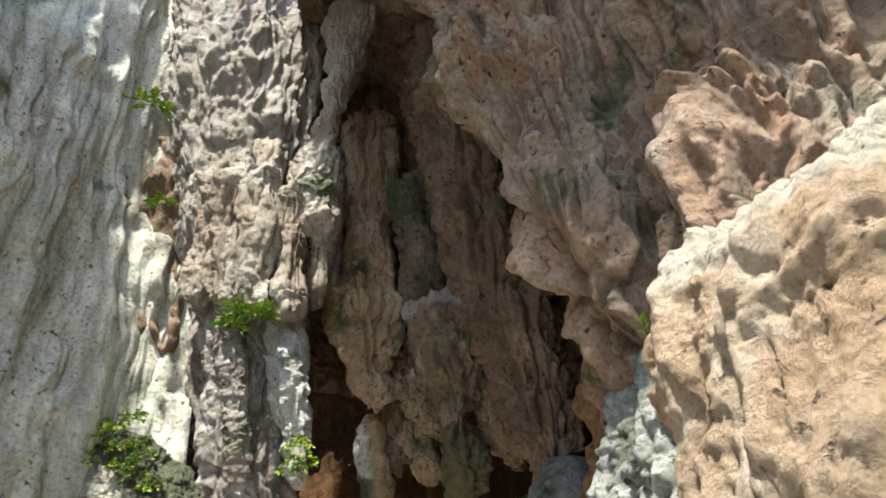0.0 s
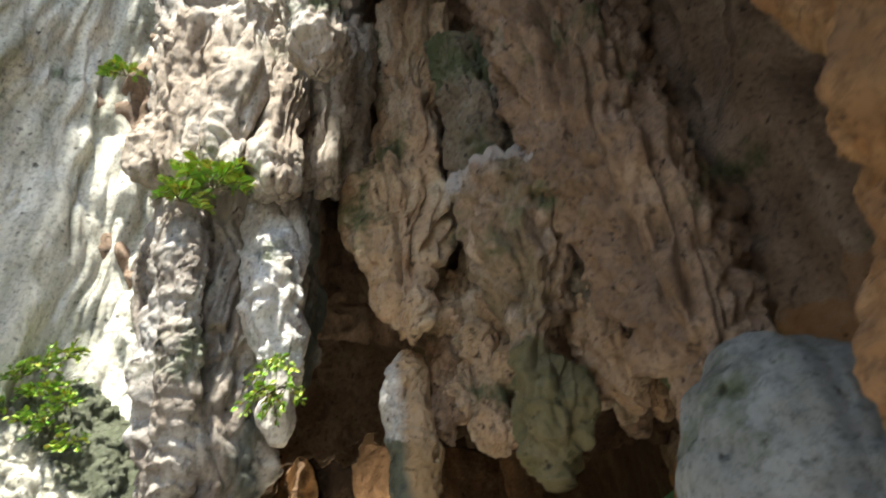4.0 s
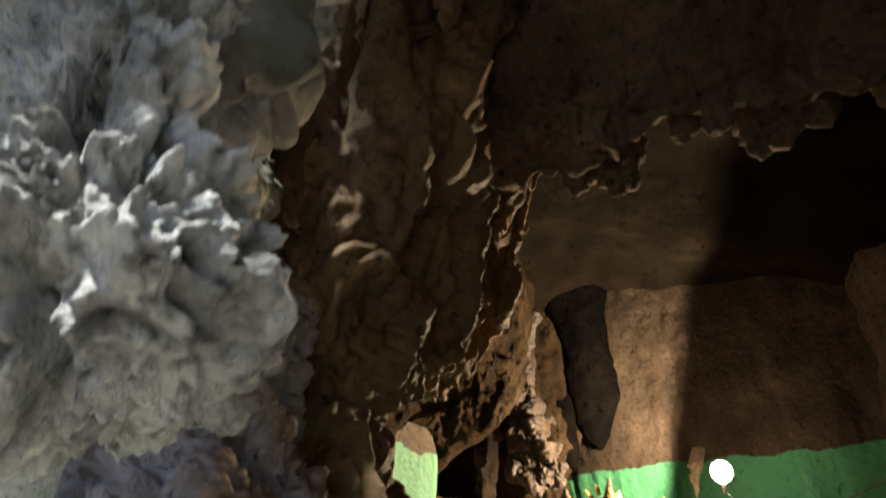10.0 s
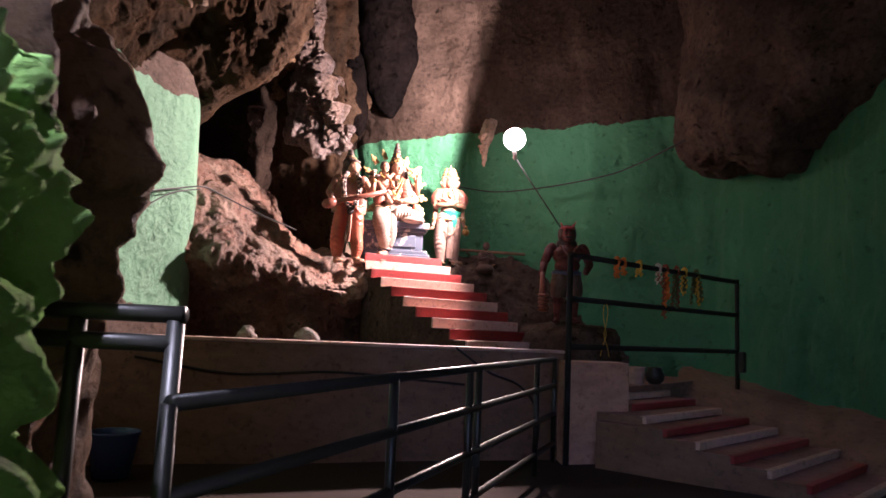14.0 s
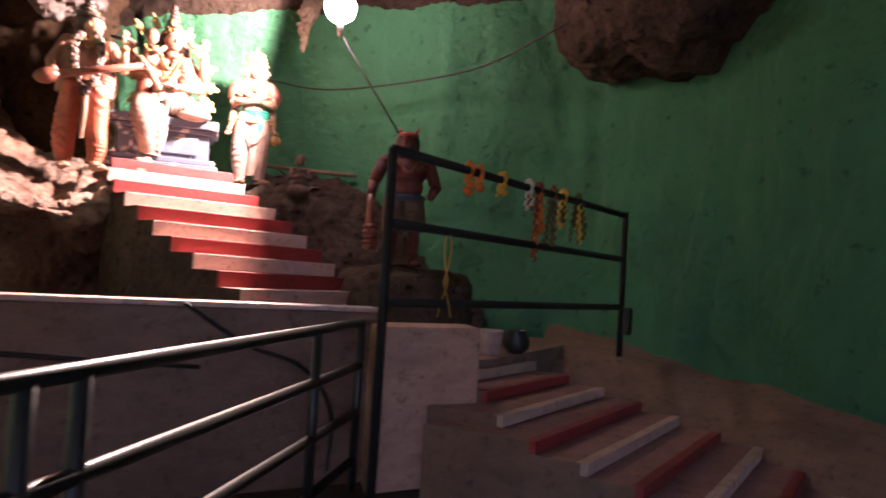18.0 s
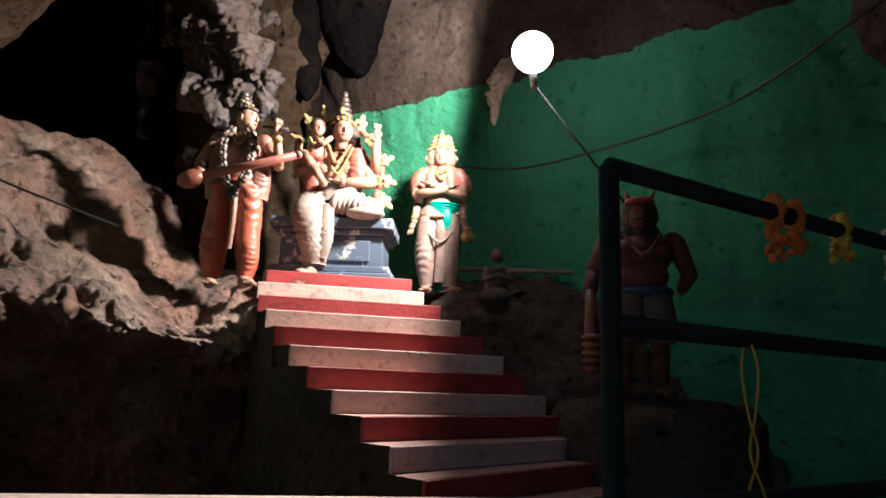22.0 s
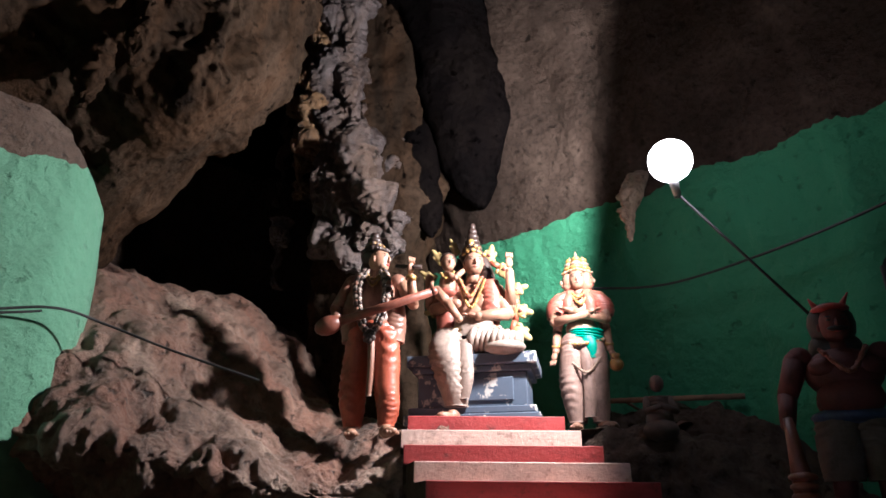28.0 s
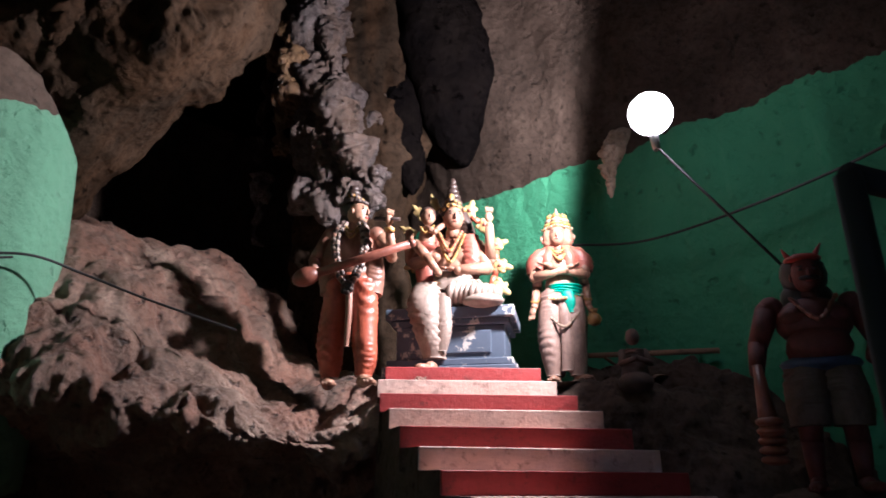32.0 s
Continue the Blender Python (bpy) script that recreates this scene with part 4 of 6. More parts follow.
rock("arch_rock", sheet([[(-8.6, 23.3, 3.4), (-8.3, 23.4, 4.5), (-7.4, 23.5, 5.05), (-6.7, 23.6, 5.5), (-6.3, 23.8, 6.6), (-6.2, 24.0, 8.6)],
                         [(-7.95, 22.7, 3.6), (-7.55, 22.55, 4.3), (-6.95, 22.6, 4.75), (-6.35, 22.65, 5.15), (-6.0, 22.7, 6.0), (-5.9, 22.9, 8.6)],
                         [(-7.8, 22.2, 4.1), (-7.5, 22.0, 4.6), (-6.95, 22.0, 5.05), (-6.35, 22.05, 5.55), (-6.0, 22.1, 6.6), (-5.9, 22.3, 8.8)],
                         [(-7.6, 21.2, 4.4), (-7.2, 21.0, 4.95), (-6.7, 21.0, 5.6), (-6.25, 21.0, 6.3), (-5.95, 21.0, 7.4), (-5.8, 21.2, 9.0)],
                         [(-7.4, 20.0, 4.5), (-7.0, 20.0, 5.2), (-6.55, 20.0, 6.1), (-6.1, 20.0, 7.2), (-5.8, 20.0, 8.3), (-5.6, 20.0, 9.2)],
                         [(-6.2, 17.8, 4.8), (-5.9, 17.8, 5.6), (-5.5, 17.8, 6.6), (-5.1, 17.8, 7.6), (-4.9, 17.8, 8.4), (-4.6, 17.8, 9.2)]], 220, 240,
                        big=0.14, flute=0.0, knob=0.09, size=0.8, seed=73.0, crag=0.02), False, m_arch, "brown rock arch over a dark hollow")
for i, (x, y, z, r) in enumerate([(-6.72, 21.75, 4.72, 0.1), (-6.35, 21.85, 5.1, 0.09)]):
    rock("jutting_rock", tube([(x, y, z, 0.02), (x, y, z + 0.1, r * 0.8), (x - 0.03, y, z + 0.3, r), (x, y + 0.03, z + 0.55, r * 0.8), (x, y + 0.1, z + 0.9, r * 0.4)], 60, 70, big=0.06, flute=0.0, knob=0.05, size=0.3, seed=270.0 + i, crag=0.04), True, m_arch, "brown lump of rock jutting from the arch")["group"] = "lumps on the arch"
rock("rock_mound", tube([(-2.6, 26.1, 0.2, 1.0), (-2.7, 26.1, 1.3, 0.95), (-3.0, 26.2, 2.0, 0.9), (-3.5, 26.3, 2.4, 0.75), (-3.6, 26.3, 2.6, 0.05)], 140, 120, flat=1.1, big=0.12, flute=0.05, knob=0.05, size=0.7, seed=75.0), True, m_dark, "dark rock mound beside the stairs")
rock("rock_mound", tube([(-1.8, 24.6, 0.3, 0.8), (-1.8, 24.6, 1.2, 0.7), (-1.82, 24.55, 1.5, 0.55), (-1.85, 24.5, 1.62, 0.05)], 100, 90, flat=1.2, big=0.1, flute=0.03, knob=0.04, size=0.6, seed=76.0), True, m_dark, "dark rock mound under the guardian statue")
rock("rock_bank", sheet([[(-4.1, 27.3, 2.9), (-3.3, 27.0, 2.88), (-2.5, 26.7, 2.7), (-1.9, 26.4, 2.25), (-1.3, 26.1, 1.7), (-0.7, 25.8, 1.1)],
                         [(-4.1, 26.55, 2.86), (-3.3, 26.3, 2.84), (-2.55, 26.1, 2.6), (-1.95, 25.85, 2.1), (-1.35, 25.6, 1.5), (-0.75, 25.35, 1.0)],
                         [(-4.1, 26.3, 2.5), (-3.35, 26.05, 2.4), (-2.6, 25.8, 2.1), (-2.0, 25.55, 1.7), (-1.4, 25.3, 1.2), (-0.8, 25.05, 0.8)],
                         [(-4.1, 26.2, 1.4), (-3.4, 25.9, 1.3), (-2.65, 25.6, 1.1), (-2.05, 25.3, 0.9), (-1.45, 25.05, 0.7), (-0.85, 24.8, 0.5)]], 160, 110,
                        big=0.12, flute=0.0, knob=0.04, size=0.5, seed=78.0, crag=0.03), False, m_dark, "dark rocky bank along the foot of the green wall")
rock("dirt_bank", sheet([[(0.2, 25.4, 0.95), (1.4, 24.3, 0.75), (2.2, 22.4, 0.6), (3.0, 20.6, 0.5), (3.8, 18.0, 0.3)],
                         [(-0.1, 24.4, 0.85), (0.9, 23.6, 0.6), (1.6, 22.0, 0.4), (2.3, 20.3, 0.25), (3.0, 17.8, 0.12)],
                         [(-0.2, 23.4, 0.5), (0.6, 22.8, 0.25), (1.3, 21.5, 0.05), (1.8, 20.0, -0.05), (2.2, 17.6, -0.08)]], 140, 70,
                        big=0.06, flute=0.0, knob=0.02, size=0.6, seed=77.0), False, m_bank, "bank of brown dirt along the foot of the green wall", "ground", "structure")

# dripstone cluster over the seated statue
m_drip = rock_material("ochre_dripstone", [(0.06, 0.035, 0.02), (0.16, 0.095, 0.045), (0.28, 0.18, 0.085), (0.12, 0.06, 0.025)], 0.4, 0.0, 0.45)
m_cluster = rock_material("purple_grey_dripstone", [(0.035, 0.027, 0.025), (0.08, 0.064, 0.061), (0.15, 0.125, 0.12), (0.12, 0.07, 0.033)], 0.4, 0.0, 0.38)
for i, (x, y, tip, top, r) in enumerate([(-6.95, 25.2, 4.75, 8.6, 0.22), (-6.72, 25.25, 4.6, 8.6, 0.2), (-6.85, 25.6, 5.0, 8.8, 0.3), (-6.5, 25.15, 4.5, 6.0, 0.22), (-6.25, 25.2, 4.6, 5.5, 0.18), (-6.02, 25.25, 4.68, 5.1, 0.14),
                                         (-7.4, 25.2, 5.6, 8.6, 0.14), (-7.2, 25.0, 6.2, 8.6, 0.13), (-7.5, 25.1, 6.9, 8.8, 0.16), (-7.95, 25.5, 4.55, 5.6, 0.09), (-7.75, 25.5, 6.3, 8.8, 0.1), (-8.3, 25.8, 6.0, 8.8, 0.08), (-6.4, 26.1, 6.0, 8.8, 0.3)]):
    n = max(3, int((top - tip) / (r * 1.9)))
    rr = random.Random(500 + i)
    axis = [(x, y, tip, 0.02)] + [(x + rr.uniform(-0.5, 0.5) * r, y + rr.uniform(-0.4, 0.2) * r, tip + (top - tip) * (k + 0.35) / n, r * (rr.uniform(0.95, 1.35) if k % 2 == 0 else rr.uniform(0.5, 0.75))) for k in range(n)] + [(x, y, top, r * 1.6)]
    rock("dripstone", tube(axis, 70, 40 * min(n, 12), big=0.08, flute=0.0, knob=0.05, size=0.3, seed=140.0 + i, crag=0.035), True, m_drip if i in (6, 7, 8) else m_cluster, "knobbly purple grey dripstone hanging beside the hollow")["group"] = "dripstone cluster"
# added mass that keeps lamp light out of the hollow behind
rock("blocking_curtain", tube([(-7.0, 26.3, 2.5, 0.6), (-7.0, 26.3, 4.0, 0.62), (-6.95, 26.3, 5.5, 0.66), (-6.9, 26.3, 7.0, 0.7), (-6.9, 26.3, 8.8, 0.9)], 90, 160, flat=1.3, big=0.1, flute=0.08, knob=0.04, size=0.6, seed=232.0), True, m_arch, "dark brown curtain added to keep the hollow dark")
rock("lit_stalactite", tube([(-3.42, 25.85, 4.5, 0.02), (-3.4, 25.87, 4.65, 0.055), (-3.42, 25.95, 4.9, 0.085), (-3.4, 26.15, 5.2, 0.12), (-3.38, 26.4, 5.5, 0.14), (-3.36, 26.8, 5.8, 0.15)], 60, 90, big=0.04, flute=0.0, knob=0.06, size=0.25, seed=160.0), True, m_tan, "small pale stalactite beside the lamp")

# ---- stairs, walls and rails of the shrine ----
def prism(bm, poly, z0, z1, mat_top=0, mat_side=0):
    lo = [bm.verts.new((x, y, z0)) for x, y in poly]
    hi = [bm.verts.new((x, y, z1)) for x, y in poly]
    n = len(poly)
    bm.faces.new(lo[::-1]).material_index = mat_side
    bm.faces.new(hi).material_index = mat_top
    for i in range(n):
        bm.faces.new((lo[i], lo[(i + 1) % n], hi[(i + 1) % n], hi[i])).material_index = mat_side
    return bm


def lerp(a, b, t):
    return tuple(x + (y - x) * t for x, y in zip(a, b))


def along(rows, z):
    """Place on a line of (z, x, y) rows at height z."""
    for (z0, *p), (z1, *q) in zip(rows, rows[1:]):
        if z <= z1 or (z1, *q) == rows[-1]:
            return lerp(p, q, (z - z0) / (z1 - z0))


STAIR_LEFT = [(0.8, -2.72, 22.35), (1.244, -3.47, 22.80), (1.53, -4.0, 23.08), (1.845, -4.48, 23.38), (2.26, -5.1, 24.0), (2.62, -5.3, 24.6)]
STAIR_RIGHT = [(0.8, -1.7, 24.6), (1.244, -2.45, 24.5), (1.53, -2.75, 24.4), (1.845, -3.1, 24.35), (2.26, -3.75, 24.8), (2.62, -4.2, 25.2)]
stairs = tagged(new("shrine_stairs"), "concrete stairs with risers painted red and white by turns", "stairs")
count, low, rise = 12, 0.80, 0.152
for i in range(count):
    z = low + rise * (i + 1)
    a, b = along(STAIR_LEFT, z - rise), along(STAIR_RIGHT, z - rise)
    c, d = along(STAIR_RIGHT, z + rise), along(STAIR_LEFT, z + rise)
    bm = prism(bmesh.new(), [a, b, c, d], low - 0.4, z, 0, 1)
    step = part("step", bm, [m_tread, m_dark], stairs)
    bm = bmesh.new()
    e = Vector((b[0] - a[0], b[1] - a[1], 0))
    mid = Vector(((a[0] + b[0]) / 2, (a[1] + b[1]) / 2, z - rise / 2 + 0.001))
    ang = math.atan2(e.y, e.x)
    out = Vector((math.sin(ang), -math.cos(ang), 0))
    add_box(bm, (e.length, 0.03, rise - 0.004), Matrix.Translation(mid + out * 0.016) @ Matrix.Rotation(ang, 4, 'Z'), 0.006)
    part("riser", bm, m_red_paint if i % 2 else m_white_paint, step)

landing = tagged(new("stair_landing"), "bare concrete landing between the two flights", "landing")
part("slab", prism(bmesh.new(), [(-2.9, 22.2), (-1.9, 21.6), (-1.0, 22.2), (-0.2, 23.6), (0.4, 24.8), (-1.4, 25.6), (-2.4, 25.2)], -0.1, 0.80), m_concrete, landing)

m_cream_paint = worn_paint("dirty_cream_paint", (0.74, 0.52, 0.38), (0.28, 0.17, 0.12))
lower = tagged(new("lower_stairs"), "shallow concrete steps with red and white risers", "stairs")
for i in range(9):
    z = 0.72 - 0.083 * i
    k = i
    off = Vector((0.29 * k, -0.155 * k))
    b = Vector((-0.5, 22.95)) + off
    a = (Vector((-1.78, 21.2)) + off).lerp(b, (0.42, 0.28, 0.1, 0.0)[min(i, 3)])
    back = Vector((-0.65, 0.35))
    bm = prism(bmesh.new(), [a, b, b + back, a + back], -0.15, z, 0, 1)
    # sides take the darker dirt colour in place of their shade
    step = part("step", bm, [m_tread, m_bank], lower)
    e = (b - a).to_3d()
    ang = math.atan2(e.y, e.x)
    out = Vector((math.sin(ang), -math.cos(ang), 0))
    mid = ((a + b) / 2).to_3d() + Vector((0, 0, z - 0.04))
    part("riser", add_box(bmesh.new(), (e.length, 0.075, 0.079), Matrix.Translation(mid + out * 0.01 + Vector((0, 0, 0.005))) @ Matrix.Rotation(ang, 4, 'Z'), 0.006), m_red_paint if i % 2 else m_cream_paint, step)

def wall_run(name, a, b, z0, z1, thick, material, label):
    a, b = Vector((*a, 0)), Vector((*b, 0))
    ang = math.atan2((b - a).y, (b - a).x)
    ob = tagged(new(name), label, "wall")
    mid = (a + b) / 2 + Vector((0, 0, (z0 + z1) / 2))
    m = Matrix.Translation(mid) @ Matrix.Rotation(ang, 4, 'Z')
    part("body", add_box(bmesh.new(), ((b - a).length, thick, z1 - z0), m, 0.012), material, ob)
    part("coping", add_box(bmesh.new(), ((b - a).length, thick + 0.05, 0.035), m @ Matrix.Translation((0, 0, (z1 - z0) / 2 + 0.016)), 0.008), m_white_paint, ob)
    return ob


wall_run("retaining_wall", (-7.4, 18.75), (-1.95, 21.5), -0.1, 1.18, 0.16, m_concrete, "stained concrete retaining wall with a pale coping")
pillar = tagged(new("stair_pillar"), "rough concrete pillar at the foot of the railing", "pillar")
part("shaft", prism(bmesh.new(), [(-1.92, 21.12), (-1.17, 21.50), (-1.25, 21.95), (-2.0, 21.55)], -0.1, 1.10), m_pillar, pillar)


m_dull_rail = plain_material("dull_black_rail_paint", (0.012, 0.015, 0.013), 0.85, 30.0, 0.5, 0.0, 0.2, 0.002)


def pipe_run(name, label, posts, rails, r=0.028, material=m_rail):
    ob = tagged(new(name), label, "railing")
    for a, b in posts:
        part("post", smooth(add_rod(bmesh.new(), a, b, r, None, 18)), material, ob)
    for a, b in rails:
        part("rail", smooth(add_rod(bmesh.new(), a, b, r, None, 18)), material, ob)
    return ob


A, B = Vector((-3.27, 15.37, 0)), Vector((-2.02, 21.13, 0))
pts = [A + (B - A) * t for t in (0.0, 0.283, 0.50, 0.535, 0.855, 1.0)]
pipe_run("front_railing", "dark green steel pipe railing along the path",
         [(p, p + Vector((0, 0, 1.12))) for p in pts], [(A + Vector((0, 0, z)), B + Vector((0, 0, z))) for z in (1.12, 0.83, 0.52, 0.2)])
PL, PR = Vector((-1.88, 20.96, 0)), Vector((0.64, 23.89, 0))
pipe_run("upper_railing", "dark steel railing hung with garlands",
         [(PL, PL + Vector((0, 0, 2.29))), (PR + Vector((0, 0, 0.5)), PR + Vector((0, 0, 2.33)))],
         [(PL + Vector((0, 0, z)), PR + Vector((0, 0, z))) for z in (2.29, 1.8, 1.27)], 0.032, m_dull_rail)
pipe_run("gate_railing", "dark steel gate frame beside the painted rock",
         [((x, 15.5, 0), (x, 15.5, 1.38)) for x in (-3.72, -3.35)], [((-4.1, 15.5, 1.4), (-3.32, 15.5, 1.4)), ((-4.1, 15.5, 1.3), (-3.35, 15.5, 1.3))], 0.03)



def fixture(name, size, where, turn, material, label, category):
    ob = tagged(new(name), label, category)
    ob.matrix_world = Matrix.Translation(where) @ Matrix.Rotation(radians(turn), 4, 'Z')
    part("case", add_box(bmesh.new(), size, Matrix.Identity(4), 0.008), material, ob)
    part("lid", add_box(bmesh.new(), (size[0] * 0.86, 0.012, size[2] * 0.9), Matrix.Translation((0, -size[1] / 2 - 0.005, 0)), 0.004), material, ob)
    return ob


fixture("switch_box", (0.09, 0.07, 0.30), (0.70, 23.86, 1.12), 45, m_rail, "small dark metal box fixed to the railing post", "box")
fixture("padlock", (0.055, 0.03, 0.08), A + (B - A) * 0.515 + Vector((0.03, -0.03, 0.47)), 80, m_rail, "dark steel padlock closing the railing gate", "padlock")
for x, y, r in ((-5.3, 20.2, 0.10), (-4.75, 20.5, 0.14)):
    rock("pale_stone", tube([(x, y, 0.95, r * 0.9), (x, y, 1.15, r), (x + 0.02, y, 1.25, r * 0.8), (x, y, 1.33, r * 0.35), (x, y, 1.34, 0.01)], 40, 30, big=0.05, flute=0.0, knob=0.03, size=0.3, seed=210.0 + x), True, m_drape, "pale rounded stone lying behind the concrete wall")["group"] = "stones behind the wall"

# black lobes built on the wall in place of a cast shadow
rock("shadow_lobe", tube([(-5.5, 26.7, 5.75, 0.05), (-5.5, 26.65, 6.1, 0.33), (-5.55, 26.55, 6.8, 0.55), (-5.6, 26.3, 7.6, 0.68), (-5.75, 25.95, 8.6, 0.75), (-5.8, 25.7, 9.4, 0.8)], 90, 110, big=0.12, flute=0.0, knob=0.02, size=0.6, seed=230.0), True, m_shadow_lobe, "black lobe standing in for a shadow above the shrine")
rock("shadow_lobe", tube([(-6.0, 26.2, 5.2, 0.03), (-6.05, 26.2, 5.5, 0.2), (-6.2, 26.2, 6.2, 0.28), (-6.3, 26.2, 6.9, 0.26), (-6.35, 26.3, 7.4, 0.1)], 50, 60, big=0.04, flute=0.0, knob=0.02, size=0.6, seed=231.0), True, m_shadow_lobe, "black lobe standing in for a shadow above the shrine")
# ---- statues: each one mesh of painted plaster ----
def limb(bm, pts, radii, mat):
    for (a, b), (r0, r1) in zip(zip(pts, pts[1:]), zip(radii, radii[1:])):
        add_rod(bm, a, b, r0, r1, 14, mat)
    for p, r in zip(pts, radii):
        add_ball(bm, p, r, mat, None, 14)


def folded(bm, pts, radii, folds, amp, mat, squash=1.0, seed=0):
    """Cloth round a limb, with slanting folds."""
    a = catmull([(*p, r) for p, r in zip(pts, radii)], 48)
    nu = 28
    th = np.linspace(0, 2 * math.pi, nu, endpoint=False)
    rows = []
    for i, (x, y, z, r) in enumerate(a):
        t = i / 47
        ph = folds * t + 1.1 * np.sin(th + seed) + 0.35 * np.sin(2 * th + seed) + 0.4 * math.sin(7 * t + seed)
        wave = np.abs(np.sin(math.pi * ph * 1.7)) ** 0.6 + 0.35 * np.abs(np.sin(math.pi * ph * 4.1 + 2 * th))
        rad = r * (1 + 1.5 * amp * (wave - 0.75) * (0.55 + 0.45 * np.sin(3.1 * t * folds * 0.4 + th)))
        rows.append([bm.verts.new((x + rad[k] * math.cos(th[k]), y + squash * rad[k] * math.sin(th[k]), z)) for k in range(nu)])
    for p, q in zip(rows, rows[1:]):
        for k in range(nu):
            f = bm.faces.new((p[k], p[(k + 1) % nu], q[(k + 1) % nu], q[k]))
            f.material_index, f.smooth = mat, True
    for row in (rows[0], rows[-1]):
        bm.faces.new(row).material_index = mat


def foot(bm, x, y, z, turn, mat):
    rot = Matrix.Rotation(turn, 4, 'Z')
    add_ball(bm, (x, y, z + 0.05), (0.055, 0.075, 0.06), mat, rot)
    d = rot @ Vector((0, -0.1, 0))
    add_ball(bm, (x + d.x, y + d.y, z + 0.035), (0.06, 0.12, 0.04), mat, rot)
    for k in range(5):
        o = rot @ Vector((-0.05 + 0.025 * k, -0.2 + 0.006 * abs(k - 1) * 2, 0))
        add_ball(bm, (x + o.x, y + o.y, z + 0.022), 0.017, mat, None, 8)


def hand(bm, c, way, mat):
    c, w = Vector(c), Vector(way).normalized()
    rot = w.to_track_quat('Z', 'Y').to_matrix().to_4x4()
    add_ball(bm, c, (0.042, 0.024, 0.055), mat, rot, 10)
    for k in range(4):
        o = rot @ Vector((-0.03 + 0.02 * k, 0, 0.05))
        add_rod(bm, c + o, c + o + w * 0.055, 0.011, 0.008, 6, mat)


def face(bm, c, r, turn, skin, dark, red):
    """A head with nose, brows, eyes and lips, facing -y turned by turn."""
    c = Vector(c)
    rot = Matrix.Rotation(turn, 4, 'Z')
    add_ball(bm, c, (r * 0.86, r * 0.95, r * 1.15), skin, rot, 20)
    add_ball(bm, c + rot @ Vector((0, -0.35 * r, -0.55 * r)), (r * 0.6, r * 0.55, r * 0.55), skin, rot, 14)
    add_ball(bm, c + rot @ Vector((0, -0.98 * r, -0.12 * r)), (r * 0.13, r * 0.2, r * 0.3), skin, rot, 10)
    for s in (-1, 1):
        add_ball(bm, c + rot @ Vector((s * 0.36 * r, -0.84 * r, 0.14 * r)), (r * 0.17, r * 0.06, r * 0.07), dark, rot, 10)
        add_ball(bm, c + rot @ Vector((s * 0.36 * r, -0.82 * r, 0.36 * r)), (r * 0.22, r * 0.06, r * 0.045), dark, rot, 10)
        add_ball(bm, c + rot @ Vector((s * 0.88 * r, 0, -0.1 * r)), (r * 0.1, r * 0.2, r * 0.32), skin, rot, 10)
    add_ball(bm, c + rot @ Vector((0, -0.92 * r, -0.58 * r)), (r * 0.24, r * 0.09, r * 0.09), red, rot, 10)


def beads(bm, pts, r, n, mats):
    for i, p in enumerate(catmull(pts, n)):
        add_ball(bm, tuple(p), r * (0.85 + 0.3 * ((i * 7) % 3) / 2), mats[i % len(mats)], None, 6)


def torso(bm, base, top, mat, wide=0.2, deep=0.13):
    h = top - base
    add_ball(bm, (0, 0, base + h * 0.18), (wide * 0.82, deep * 0.95, h * 0.28), mat, None, 20)
    add_ball(bm, (0, -0.01, base + h * 0.62), (wide, deep, h * 0.38), mat, None, 20)
    for s in (-1, 1):
        add_ball(bm, (s * wide * 0.48, -deep * 0.55, base + h * 0.68), (wide * 0.45, deep * 0.5, h * 0.16), mat, None, 14)
        add_ball(bm, (s * wide * 1.02, 0, base + h * 0.88), (0.085, 0.085, 0.085), mat, None, 14)
    add_rod(bm, (0, 0, top - 0.05), (0, 0, top + 0.1), 0.065, 0.055, 14, mat)


def statue(name, bm, mats, where, turn, scale, label):
    ob = part(name, bm, mats)
    ob.matrix_world = Matrix.Translation(where) @ Matrix.Rotation(radians(turn), 4, 'Z') @ Matrix.Scale(scale, 4)
    return tagged(ob, label, "statue")


def paint(name, c, rough=0.42):
    k = Nodes(name)
    n = k.noise(16.0, 7, 0.7)
    col = k.mix(k.ramp(k.noise(7.0, 6, 0.7, (1, 1, 0.4)), [(0.46, 0.0), (0.70, 0.75)]), c, [c[0] * 0.34, c[1] * 0.28, c[2] * 0.26])
    col = k.mix(k.ramp(n, [(0.50, 0.0), (0.72, 0.6)]), col, [x * 0.35 for x in c])
    return k.finish(col, rough, n, 0.45, 0.008)


p_skin = paint("cream_skin_paint", (0.37, 0.205, 0.125))
p_pale = paint("pale_skin_paint", (0.32, 0.175, 0.11))
p_tan = paint("dusky_skin_paint", (0.26, 0.13, 0.085))
p_orange = paint("orange_brown_cloth_paint", (0.42, 0.10, 0.045))
p_dark = paint("black_hair_paint", (0.03, 0.022, 0.02))
p_gold = paint("gold_paint", (0.34, 0.20, 0.05), 0.35)
p_white = paint("greyish_white_cloth_paint", (0.31, 0.24, 0.195))
p_red = paint("red_paint", (0.42, 0.06, 0.05))
p_teal = paint("teal_sash_paint", (0.03, 0.34, 0.24))
p_mauve = paint("mauve_grey_cloth_paint", (0.30, 0.20, 0.16))
p_wood = paint("brown_wood_paint", (0.22, 0.075, 0.045))
p_yellow = paint("pale_yellow_ornament_paint", (0.40, 0.29, 0.11))
p_cream = paint("cream_crown_paint", (0.31, 0.22, 0.155))
p_shawl = paint("faded_red_shawl_paint", (0.34, 0.10, 0.065))
